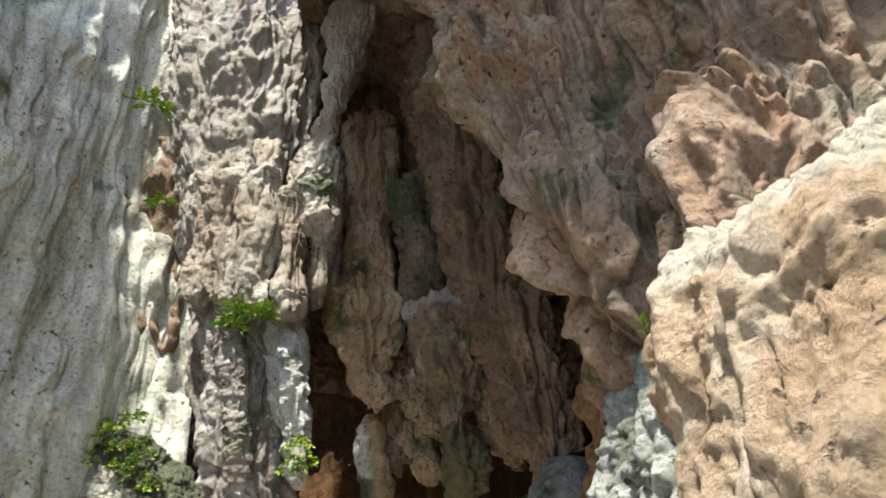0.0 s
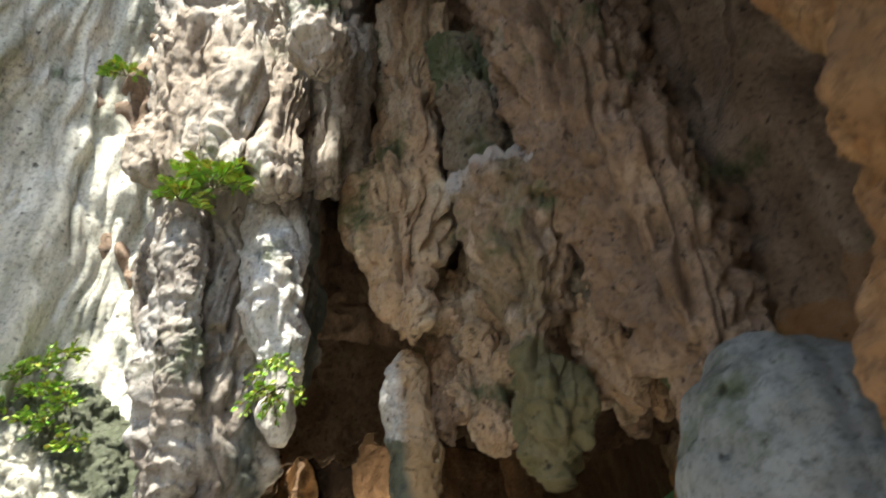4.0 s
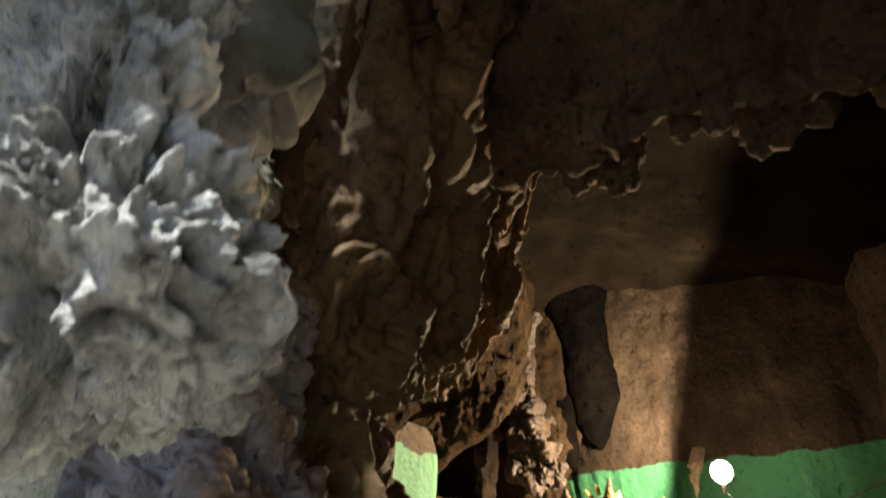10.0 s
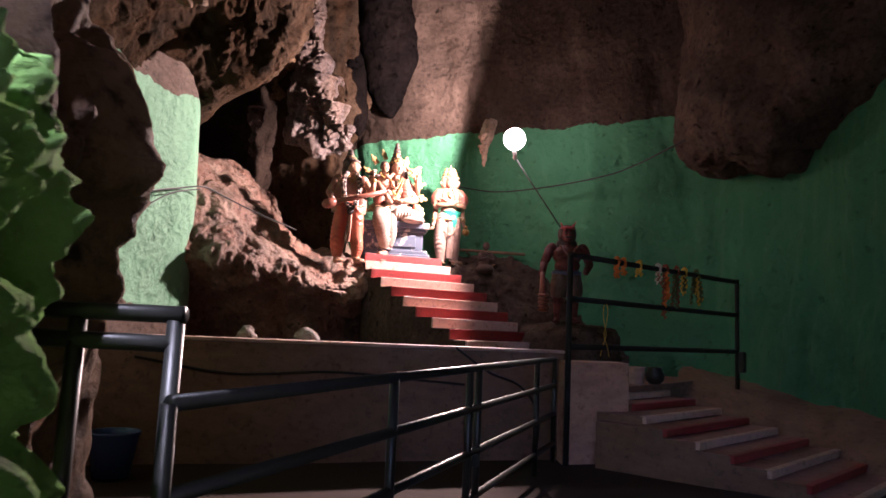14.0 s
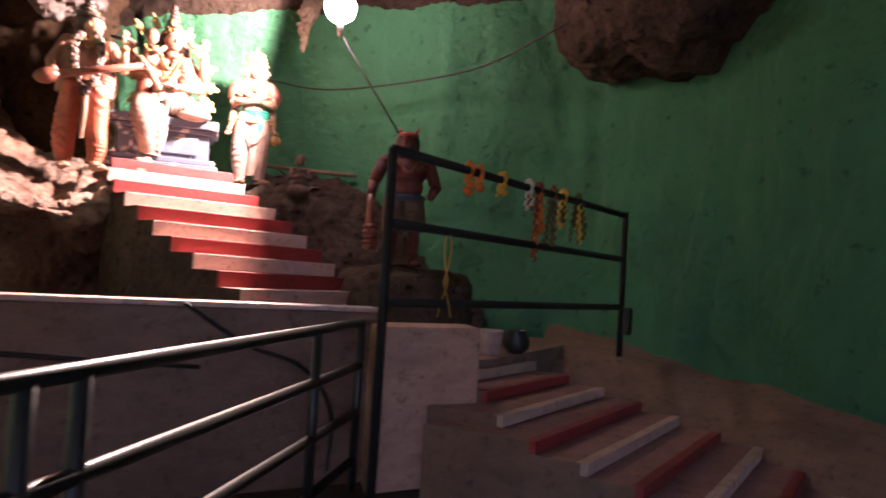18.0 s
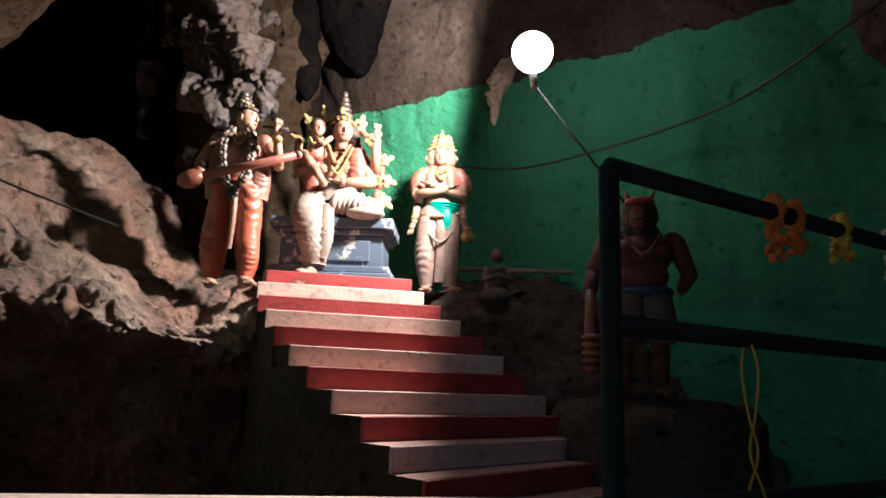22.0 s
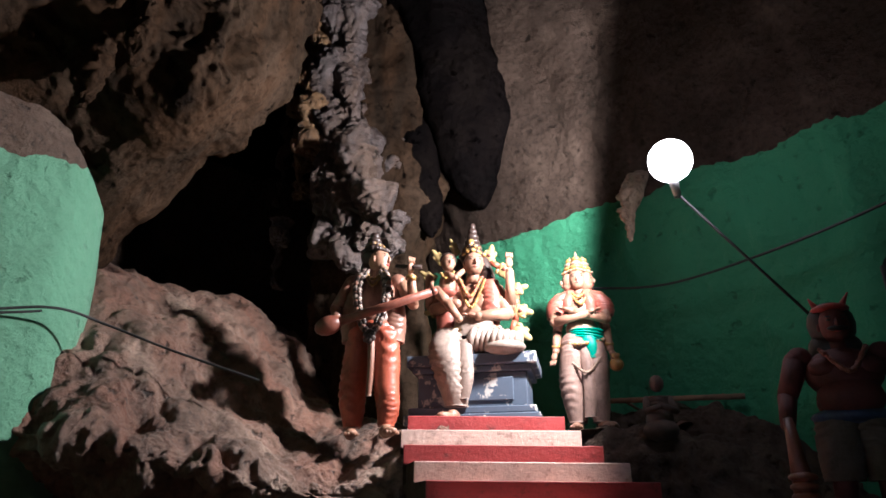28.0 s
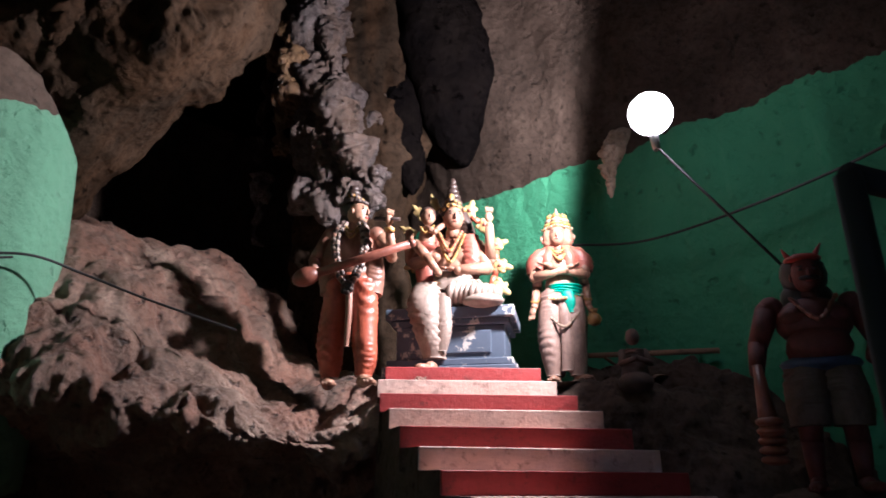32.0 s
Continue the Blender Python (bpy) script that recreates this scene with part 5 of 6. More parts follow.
p_hair = paint("brown_black_hair_paint", (0.045, 0.028, 0.022))
# whitish figure's paint, darkened to stand in for its dim corner
p_dim_plaster = paint("dimmed_plaster", (0.085, 0.055, 0.042), 0.8)
p_blue = paint("dark_blue_paint", (0.05, 0.07, 0.13))


def musician():
    bm = bmesh.new()
    foot(bm, -0.17, 0.0, 0.0, 0.25, 0)
    foot(bm, 0.16, -0.12, 0.0, 0.45, 0)
    folded(bm, [(-0.16, 0.02, 0.1), (-0.17, 0.02, 0.3), (-0.15, 0.0, 0.6), (-0.11, 0.0, 0.98)], [0.075, 0.11, 0.12, 0.13], 7, 0.22, 1, 1.0, 1)
    folded(bm, [(0.15, -0.06, 0.1), (0.16, -0.05, 0.3), (0.13, -0.03, 0.6), (0.10, 0.0, 0.98)], [0.07, 0.10, 0.115, 0.13], 8, 0.22, 1, 1.0, 3)
    add_ball(bm, (0, 0, 0.98), (0.2, 0.15, 0.12), 1)
    folded(bm, [(0.0, -0.13, 0.35), (0.01, -0.145, 0.65), (0.0, -0.14, 1.0)], [0.022, 0.03, 0.035], 2, 0.1, 2)
    torso(bm, 0.98, 1.5, 2, 0.21, 0.14)
    face(bm, (0.03, -0.03, 1.66), 0.112, 1.15, 0, 3, 6)
    add_ball(bm, (-0.03, 0.03, 1.72), (0.13, 0.135, 0.12), 3)
    add_ball(bm, (-0.07, 0.06, 1.6), (0.09, 0.1, 0.16), 3)
    beads(bm, [(-0.13, -0.06, 1.74), (0.0, -0.13, 1.755), (0.12, -0.07, 1.74)], 0.024, 13, [3])
    add_rod(bm, (0.02, -0.01, 1.45), (0.02, -0.01, 1.6), 0.065, 0.058, 14, 0)
    for k in range(3):
        add_ball(bm, (-0.03, 0.02, 1.83 + 0.05 * k), (0.09 - 0.02 * k, 0.09 - 0.02 * k, 0.042), 3)
    beads(bm, [(-0.11, 0.02, 1.82), (-0.03, -0.075, 1.83), (0.06, 0.02, 1.82)], 0.018, 11, [4, 3])
    limb(bm, [(-0.23, 0, 1.44), (-0.36, -0.03, 1.18), (-0.31, -0.2, 1.03)], [0.07, 0.055, 0.042], 2)
    hand(bm, (-0.27, -0.25, 1.02), (0.7, -0.2, -0.3), 0)
    limb(bm, [(0.23, 0, 1.44), (0.37, -0.06, 1.2), (0.36, -0.2, 1.42)], [0.07, 0.052, 0.04], 0)
    hand(bm, (0.36, -0.23, 1.5), (0.1, -0.1, 1), 0)
    add_rod(bm, (0.36, -0.21, 1.39), (0.36, -0.22, 1.43), 0.05, 0.05, 12, 4)
    add_rod(bm, (0.22, -0.2, 1.53), (0.46, -0.25, 1.5), 0.02, 0.02, 8, 3)
    for side in (-1, 1):
        beads(bm, [(side * 0.09, -0.09, 1.54), (side * 0.15, -0.165, 1.38), (side * 0.13, -0.19, 1.15), (side * 0.08, -0.2, 0.98), (side * 0.01, -0.2, 0.9)], 0.03, 44, [3, 5, 3, 8])
        beads(bm, [(side * 0.06, -0.1, 1.53), (side * 0.115, -0.175, 1.36), (side * 0.1, -0.2, 1.14), (side * 0.05, -0.21, 0.99)], 0.022, 50, [5, 3])
    folded(bm, [(-0.16, 0.02, 0.86), (-0.2, 0.02, 1.1), (-0.17, 0.02, 1.4)], [0.13, 0.12, 0.1], 4, 0.12, 8, 0.9, 2)
    folded(bm, [(0.16, 0.02, 0.86), (0.18, 0.02, 1.1), (0.16, 0.02, 1.4)], [0.12, 0.11, 0.09], 4, 0.12, 8, 0.9, 3)
    for k in range(7):
        add_ball(bm, (0.03 * math.sin(k * 2.1), -0.21, 0.90 - 0.012 * k), 0.035, 3, None, 8)
    beads(bm, [(-0.09, -0.12, 1.5), (0.0, -0.17, 1.36), (0.09, -0.12, 1.5)], 0.014, 18, [4])
    beads(bm, [(-0.07, -0.12, 1.5), (0.0, -0.16, 1.42), (0.07, -0.12, 1.5)], 0.012, 14, [4])
    add_ball(bm, (-0.36, -0.28, 0.95), (0.13, 0.09, 0.085), 7, Matrix.Rotation(-0.35, 4, 'Y'))
    add_rod(bm, (-0.34, -0.28, 0.96), (0.58, -0.34, 1.23), 0.042, 0.036, 14, 7)
    add_ball(bm, (0.58, -0.34, 1.23), 0.04, 7)
    return bm


statue("musician_statue", musician(), [p_skin, p_orange, p_tan, p_hair, p_gold, p_white, p_red, p_wood, p_tan], (-5.48, 24.15, 2.42), 24, 0.99, "painted statue of a standing musician holding a lute")


def seated():
    bm = bmesh.new()
    torso(bm, 0.1, 0.78, 0, 0.24, 0.15)
    add_ball(bm, (0.0, -0.02, 0.14), (0.28, 0.22, 0.15), 1)
    folded(bm, [(-0.1, -0.32, -0.5), (-0.16, -0.34, -0.25), (-0.2, -0.34, 0.05), (-0.2, -0.2, 0.26)], [0.10, 0.13, 0.15, 0.12], 7, 0.26, 1, 0.9, 2)
    folded(bm, [(-0.02, -0.38, -0.44), (0.0, -0.37, -0.2), (-0.02, -0.33, 0.12)], [0.045, 0.07, 0.07], 5, 0.2, 1, 0.6, 5)
    for k in range(9):
        t = k / 8
        add_ball(bm, (0.05 + 0.42 * t, -0.22 + 0.02 * math.sin(k), 0.14 - 0.02 * t), (0.06, 0.17 - 0.05 * t, 0.135 - 0.03 * t), 1, Matrix.Rotation(0.25, 4, 'Y'), 16)
    add_ball(bm, (0.36, -0.3, 0.04), (0.2, 0.12, 0.07), 1)
    foot(bm, -0.12, -0.38, -0.64, -0.5, 0)
    face(bm, (0.04, -0.06, 1.0), 0.118, 0.35, 0, 3, 6)
    add_rod(bm, (0.02, -0.01, 0.8), (0.03, -0.03, 0.95), 0.07, 0.06, 14, 0)
    add_ball(bm, (0.02, 0.03, 1.07), (0.145, 0.14, 0.12), 3)
    for side in (-1, 1):
        folded(bm, [(0.02 + side * 0.15, 0.02, 0.72), (0.02 + side * 0.15, 0.02, 0.88), (0.02 + side * 0.1, 0.03, 1.08)], [0.06, 0.07, 0.06], 4, 0.2, 3, 1.0, side)
    for k in range(6):
        add_ball(bm, (0.02, 0.02, 1.15 + 0.06 * k), (0.115 - 0.016 * k, 0.115 - 0.016 * k, 0.045), 3, None, 14)
    beads(bm, [(-0.1, -0.06, 1.09), (0.03, -0.15, 1.12), (0.15, -0.06, 1.09)], 0.022, 15, [4, 3, 4])
    beads(bm, [(-0.07, -0.03, 1.17), (0.02, -0.11, 1.19), (0.11, -0.03, 1.17)], 0.018, 12, [4, 3])
    add_ball(bm, (0.02, -0.09, 1.22), (0.035, 0.03, 0.05), 4, None, 10)
    limb(bm, [(0.27, 0, 0.68), (0.38, -0.12, 0.42), (0.12, -0.3, 0.36)], [0.085, 0.065, 0.05], 0)
    hand(bm, (0.06, -0.31, 0.37), (-1, -0.1, 0.1), 0)
    limb(bm, [(0.27, 0.0, 0.7), (0.41, -0.08, 0.52), (0.42, -0.18, 0.84)], [0.075, 0.055, 0.042], 0)
    hand(bm, (0.42, -0.2, 0.93), (0.05, -0.1, 1), 0)
    limb(bm, [(-0.27, 0, 0.68), (-0.34, -0.16, 0.5), (-0.1, -0.3, 0.5)], [0.085, 0.065, 0.05], 0)
    limb(bm, [(-0.27, 0.02, 0.7), (-0.42, -0.04, 0.58), (-0.42, -0.1, 0.86)], [0.07, 0.055, 0.042], 0)
    folded(bm, [(0.19, -0.08, 0.3), (0.22, -0.1, 0.52), (0.2, -0.04, 0.8)], [0.09, 0.1, 0.09], 4, 0.16, 6, 0.8, 1)
    folded(bm, [(0.02, -0.2, 0.18), (0.05, -0.2, 0.3), (0.03, -0.17, 0.4)], [0.2, 0.19, 0.17], 3, 0.1, 1, 0.5, 2)
    # the child on the arm
    add_ball(bm, (-0.2, -0.24, 0.72), (0.085, 0.08, 0.14), 0)
    add_ball(bm, (-0.2, -0.25, 0.64), (0.09, 0.088, 0.05), 6)
    folded(bm, [(-0.24, -0.06, 0.3), (-0.25, -0.08, 0.55), (-0.2, -0.02, 0.8)], [0.1, 0.1, 0.09], 4, 0.16, 6, 0.8, 4)
    beads(bm, [(-0.26, -0.28, 0.84), (-0.2, -0.33, 0.76), (-0.13, -0.28, 0.84)], 0.014, 12, [4])
    face(bm, (-0.19, -0.26, 0.95), 0.08, 0.5, 0, 3, 6)
    add_ball(bm, (-0.2, -0.22, 0.99), (0.085, 0.085, 0.085), 3)
    limb(bm, [(-0.3, -0.28, 0.65), (-0.18, -0.36, 0.5), (-0.06, -0.36, 0.32)], [0.055, 0.048, 0.035], 0)
    limb(bm, [(-0.2, -0.28, 0.82), (-0.1, -0.34, 0.76), (-0.04, -0.28, 0.84)], [0.035, 0.03, 0.025], 0)
    beads(bm, [(-0.1, -0.12, 0.82), (0.02, -0.2, 0.6), (0.13, -0.12, 0.82)], 0.02, 26, [4, 6])
    beads(bm, [(-0.12, -0.1, 0.8), (0.03, -0.21, 0.48), (0.16, -0.1, 0.8)], 0.018, 34, [4])
    beads(bm, [(-0.3, -0.18, 0.26), (0.0, -0.27, 0.24), (0.3, -0.2, 0.26)], 0.03, 26, [4, 1])
    # arch of leaves behind the shoulders
    for dx, dz, wide in ((0.14, 0.56, 0.062), (0.3, 0.38, 0.066), (0.46, -0.1, 0.066), (0.45, -0.34, 0.07), (0.42, 0.14, 0.06), (-0.26, 0.68, 0.04), (-0.44, 0.58, 0.045), (-0.55, 0.36, 0.045), (-0.47, -0.05, 0.06), (-0.43, -0.34, 0.06)):
        out = Vector((dx, 0, dz)).normalized()
        c = Vector((0.05 + dx * 0.95, 0.14, 0.62 + dz * 0.95))
        rot = Matrix((Vector((out.z, 0, -out.x)), Vector((0, 1, 0)), out)).transposed().to_4x4()
        add_ball(bm, c, (wide, 0.03, 0.085), 8, rot, 14)
        add_ball(bm, c + out * 0.075, (wide * 0.55, 0.024, 0.06), 8, rot, 12)
        for side in (-1, 1):
            for h in (-0.05, 0.03):
                add_ball(bm, c + out * h + rot @ Vector((side * wide * 0.8, 0, 0)), (wide * 0.4, 0.022, 0.034), 8, rot, 8)
        if wide > 0.055:
            add_ball(bm, c + Vector((0, -0.024, 0)), 0.024, 6, None, 10)
    ring = [(0.05 + 0.40 * math.cos(math.radians(d)), 0.15, 0.60 + 0.52 * math.sin(math.radians(d))) for d in range(-35, 216, 15)]
    for a, b in zip(ring, ring[1:]):
        add_rod(bm, a, b, 0.032, 0.032, 8, 2)
    return bm


statue("seated_statue", seated(), [p_pale, p_white, p_orange, p_hair, p_gold, p_white, p_shawl, p_teal, p_yellow], (-4.98, 25.2, 3.27), 16, 1.02, "painted seated statue with a child and a gilded leaf arch")


def crowned():
    bm = bmesh.new()
    foot(bm, -0.1, 0.0, 0.0, -0.1, 0)
    foot(bm, 0.15, -0.02, 0.0, 0.6, 0)
    folded(bm, [(-0.1, 0, 0.08), (-0.12, 0, 0.35), (-0.11, 0, 0.65), (-0.08, 0, 0.92)], [0.09, 0.13, 0.15, 0.15], 8, 0.14, 1, 1.0, 1)
    folded(bm, [(0.13, 0, 0.08), (0.12, 0, 0.35), (0.11, 0, 0.65), (0.08, 0, 0.92)], [0.08, 0.115, 0.14, 0.15], 9, 0.14, 1, 1.0, 4)
    folded(bm, [(0.03, -0.12, 0.12), (0.04, -0.13, 0.5), (0.02, -0.13, 0.9)], [0.06, 0.06, 0.06], 3, 0.1, 1, 0.6, 2)
    add_ball(bm, (0, 0, 0.93), (0.23, 0.16, 0.13), 1)
    for k in range(4):
        add_ball(bm, (0.05, -0.025, 0.94 + 0.03 * k), (0.19, 0.16, 0.024), 4, Matrix.Rotation(0.2 - 0.05 * k, 4, 'Y'), 20)
    folded(bm, [(0.1, -0.14, 0.72), (0.09, -0.15, 0.85), (0.06, -0.14, 0.95)], [0.03, 0.06, 0.07], 3, 0.15, 4, 0.5, 2)
    beads(bm, [(-0.2, -0.08, 0.9), (0.0, -0.19, 0.86), (0.22, -0.08, 0.92)], 0.02, 24, [3, 7])
    beads(bm, [(-0.14, -0.13, 0.7), (0.03, -0.2, 0.56), (0.18, -0.13, 0.72)], 0.016, 22, [7])
    torso(bm, 0.98, 1.46, 0, 0.2, 0.13)
    for s in (-1, 1):
        folded(bm, [(s * 0.25, -0.03, 1.19), (s * 0.24, -0.02, 1.3), (s * 0.19, -0.01, 1.41), (s * 0.09, 0.0, 1.5)], [0.1, 0.118, 0.11, 0.06], 5, 0.14, 5, 1.0, 1 + s)
        folded(bm, [(s * 0.12, -0.11, 1.24), (s * 0.11, -0.115, 1.36), (s * 0.08, -0.07, 1.48)], [0.05, 0.055, 0.04], 3, 0.15, 5, 0.8, 3 + s)
    for s in (-1, 1):
        limb(bm, [(s * 0.24, -0.02, 1.34), (s * 0.27, -0.12, 1.13), (-s * 0.08, -0.2, 1.2 + 0.02 * s)], [0.065, 0.055, 0.04], 0)
        hand(bm, (-s * 0.12, -0.21, 1.215 + 0.02 * s), (-s, 0, 0.3), 0)
        limb(bm, [(s * 0.21, 0.03, 1.32), (s * 0.26, 0.03, 1.05), (s * 0.28, -0.08, 0.82)], [0.06, 0.05, 0.038], 0)
        hand(bm, (s * 0.3, -0.1, 0.76), (s * 0.2, -0.3, -1), 0)
        add_rod(bm, (s * 0.275, -0.06, 0.86), (s * 0.278, -0.07, 0.89), 0.048, 0.048, 12, 3)
    add_ball(bm, (0.33, -0.12, 0.64), (0.075, 0.075, 0.07), 3)
    add_rod(bm, (0.33, -0.12, 0.69), (0.33, -0.12, 0.75), 0.03, 0.045, 12, 3)
    for turn, off in ((0.0, (0, -0.04)), (-1.35, (-0.07, 0.02)), (1.35, (0.07, 0.02))):
        c = (off[0], off[1], 1.62)
        face(bm, c, 0.108, turn, 0, 2, 6)
        for k in range(4):
            add_ball(bm, (off[0], off[1] + 0.03, 1.72 + 0.05 * k), (0.1 - 0.017 * k, 0.1 - 0.017 * k, 0.034), 7 if k % 2 == 0 else 3, None, 16)
        beads(bm, [(off[0] - 0.09, off[1] - 0.02, 1.71), (off[0], off[1] - 0.085, 1.72), (off[0] + 0.09, off[1] - 0.02, 1.71)], 0.018, 11, [7, 3])
        add_rod(bm, (off[0], off[1] + 0.03, 1.86), (off[0], off[1] + 0.03, 1.965 - (0.04 if turn else 0)), 0.035, 0.004, 10, 7)
    beads(bm, [(-0.1, -0.1, 1.46), (0.02, -0.17, 1.3), (0.11, -0.1, 1.46)], 0.016, 24, [3])
    beads(bm, [(-0.08, -0.1, 1.46), (0.0, -0.16, 1.38), (0.08, -0.1, 1.46)], 0.014, 16, [3])
    return bm


statue("crowned_statue", crowned(), [p_pale, p_mauve, p_dark, p_gold, p_teal, p_shawl, p_red, p_cream], (-4.07, 26.02, 2.62), 14, 0.995, "painted statue with three crowned heads and folded arms")


def guardian():
    bm = bmesh.new()
    foot(bm, -0.14, 0, 0, -0.2, 0)
    foot(bm, 0.14, 0, 0, 0.2, 0)
    for s in (-1, 1):
        limb(bm, [(s * 0.14, 0.02, 0.06), (s * 0.14, 0.0, 0.32), (s * 0.12, 0.0, 0.55)], [0.05, 0.07, 0.08], 0)
        folded(bm, [(s * 0.13, 0, 0.42), (s * 0.12, 0, 0.6), (s * 0.09, 0, 0.82)], [0.12, 0.14, 0.14], 4, 0.12, 1, 1.0, s)
    add_ball(bm, (0, 0, 0.83), (0.26, 0.19, 0.07), 4)
    torso(bm, 0.84, 1.3, 0, 0.25, 0.17)
    add_ball(bm, (0, -0.07, 0.95), (0.21, 0.15, 0.14), 0)
    face(bm, (0, -0.04, 1.46), 0.115, 0.0, 0, 2, 5)
    add_ball(bm, (0, 0.04, 1.48), (0.16, 0.13, 0.17), 2)
    add_ball(bm, (0, 0.06, 1.3), (0.18, 0.1, 0.16), 2)
    add_ball(bm, (0, -0.02, 1.58), (0.125, 0.12, 0.035), 5)
    add_rod(bm, (0.08, 0, 1.6), (0.14, 0, 1.7), 0.025, 0.005, 8, 5)
    add_rod(bm, (-0.08, 0, 1.6), (-0.12, 0, 1.68), 0.025, 0.005, 8, 5)
    add_ball(bm, (0, -0.15, 1.41), (0.07, 0.02, 0.02), 2)
    limb(bm, [(-0.28, 0, 1.22), (-0.38, -0.02, 0.98), (-0.42, -0.12, 0.78)], [0.085, 0.065, 0.05], 0)
    limb(bm, [(0.28, 0, 1.22), (0.38, 0.02, 0.98), (0.3, -0.1, 0.85)], [0.085, 0.065, 0.05], 0)
    add_rod(bm, (-0.42, -0.16, 0.82), (-0.4, -0.2, 0.3), 0.03, 0.075, 12, 3)
    for k in range(5):
        add_ball(bm, (-0.4, -0.2, 0.2 + 0.06 * k), (0.09, 0.09, 0.035), 3)
    beads(bm, [(-0.14, -0.14, 1.27), (0, -0.22, 1.1), (0.14, -0.14, 1.27)], 0.018, 24, [3])
    return bm


p_body = paint("red_brown_skin_paint", (0.11, 0.026, 0.02), 0.7)
p_shorts = paint("dull_khaki_cloth_paint", (0.12, 0.085, 0.06), 0.8)
statue("guardian_statue", guardian(), [p_body, p_shorts, p_dark, p_wood, p_blue, p_red], (-1.84, 24.42, 1.58), 8, 0.98, "red painted guardian statue with pale shorts and a club")

# ---- pedestal ----
def chipped_paint(name, colour, under):
    k = Nodes(name)
    n = k.noise(5.0, 7, 0.65)
    c = k.mix(k.ramp(n, [(0.57, 0.0), (0.60, 1.0)]), colour, under)
    c = k.mix(k.math('MULTIPLY', k.noise(14.0, 6, 0.6), 0.4), c, (0.03, 0.03, 0.035))
    return k.finish(c, 0.5, n, 0.3, 0.006)


m_pedestal = chipped_paint("blue_grey_chipped_paint", (0.085, 0.11, 0.16), (0.55, 0.52, 0.48))
ped = tagged(new("pedestal"), "blue grey painted pedestal with chipped white patches", "pedestal")
ped.location = (-4.98, 25.3, 2.60)
ped.rotation_euler = (0, 0, radians(16))
for name, w, d, z0, z1 in (("base", 1.30, 0.82, 0.0, 0.10), ("plinth", 1.22, 0.76, 0.10, 0.17), ("shaft", 1.06, 0.64, 0.17, 0.50), ("moulding", 1.16, 0.72, 0.50, 0.56), ("slab", 1.26, 0.80, 0.56, 0.67)):
    part(name, add_box(bmesh.new(), (w, d, z1 - z0), Matrix.Translation((0, 0, (z0 + z1) / 2)), 0.012), m_pedestal, ped)
part("panel", add_box(bmesh.new(), (0.8, 0.03, 0.22), Matrix.Translation((0.0, -0.325, 0.335)), 0.008), m_pedestal, ped)

# ---- lamp on its pole, cables, garlands, small things ----
k = Nodes("lamp_glare")
k.bsdf.inputs["Emission Color"].default_value = (1.0, 0.78, 0.55, 1)
k.bsdf.inputs["Emission Strength"].default_value = 16.0
m_glow = k.m
m_metal = plain_material("dull_white_metal", (0.5, 0.48, 0.46), 0.4, 20.0, 0.3, 0.6)
m_cable = plain_material("black_cable", (0.012, 0.012, 0.012), 0.5)
lamp = tagged(new("pole_lamp"), "lit flood lamp on a leaning pole, its glare modelled as a ball", "lamp")
# ball sized to the lamp's glare; its glow also fills the surroundings
part("glare_ball", smooth(add_ball(bmesh.new(), LAMP, 0.19, 0, None, 28)), m_glow, lamp)
part("neck", add_rod(bmesh.new(), LAMP + Vector((0.02, 0, -0.36)), LAMP + Vector((0.0, 0, -0.13)), 0.03, 0.045), m_metal, lamp)
part("pole", add_rod(bmesh.new(), LAMP + Vector((0.02, 0, -0.33)), (-1.75, 24.75, 2.9), 0.012), m_cable, lamp)
part("pole_foot", add_rod(bmesh.new(), (-1.75, 24.75, 2.92), (-1.75, 24.75, 1.3), 0.012), m_cable, lamp)


def cable(name, pts, r, label, material=None):
    cu = bpy.data.curves.new(name, 'CURVE')
    cu.dimensions, cu.bevel_depth, cu.bevel_resolution = '3D', r, 2
    p = catmull(pts, 12 * len(pts))
    sp = cu.splines.new('POLY')
    sp.points.add(len(p) - 1)
    for q, c in zip(sp.points, p):
        q.co = (*c, 1)
    cu.materials.append(material or m_cable)
    me = bpy.data.meshes.new_from_object(bpy.data.objects.new(name, cu))
    return tagged(new(name, me), label, "cable")


water_pipe = tagged(new("pipe"), "dull pale pipe running along the foot of the green wall", "pipe")
part("tube", add_rod(bmesh.new(), (-3.97, 26.4, 2.97), (-2.6, 26.4, 2.91), 0.028, 0.028, 14), m_bank, water_pipe)
for x in (-3.75, -2.8):
    part("bracket", add_rod(bmesh.new(), (x, 26.4, 2.94), (x, 27.2, 2.94), 0.016, 0.016, 8), m_bank, water_pipe)

cable("cable", [(-4.1, 26.35, 4.25), (-3.2, 26.2, 4.1), (-2.2, 25.8, 4.12), (-1.2, 25.3, 4.22), (-0.7, 24.9, 4.33), (-0.3, 24.4, 4.45), (0.1, 24.0, 4.6)], 0.014, "black cable strung along the green wall")
cable("cable", [(-6.65, 19.0, 2.5), (-7.1, 20.6, 2.85), (-7.12, 21.6, 3.12), (-7.0, 22.1, 3.25), (-6.9, 22.5, 3.2), (-6.6, 22.9, 3.05), (-6.1, 23.4, 2.85)], 0.011, "black cable strung along the rock ledge")
cable("cable", [(-6.65, 19.1, 2.3), (-7.05, 20.4, 2.5), (-7.1, 21.4, 3.0), (-7.0, 22.0, 3.2)], 0.010, "black cable looped on the green wall")
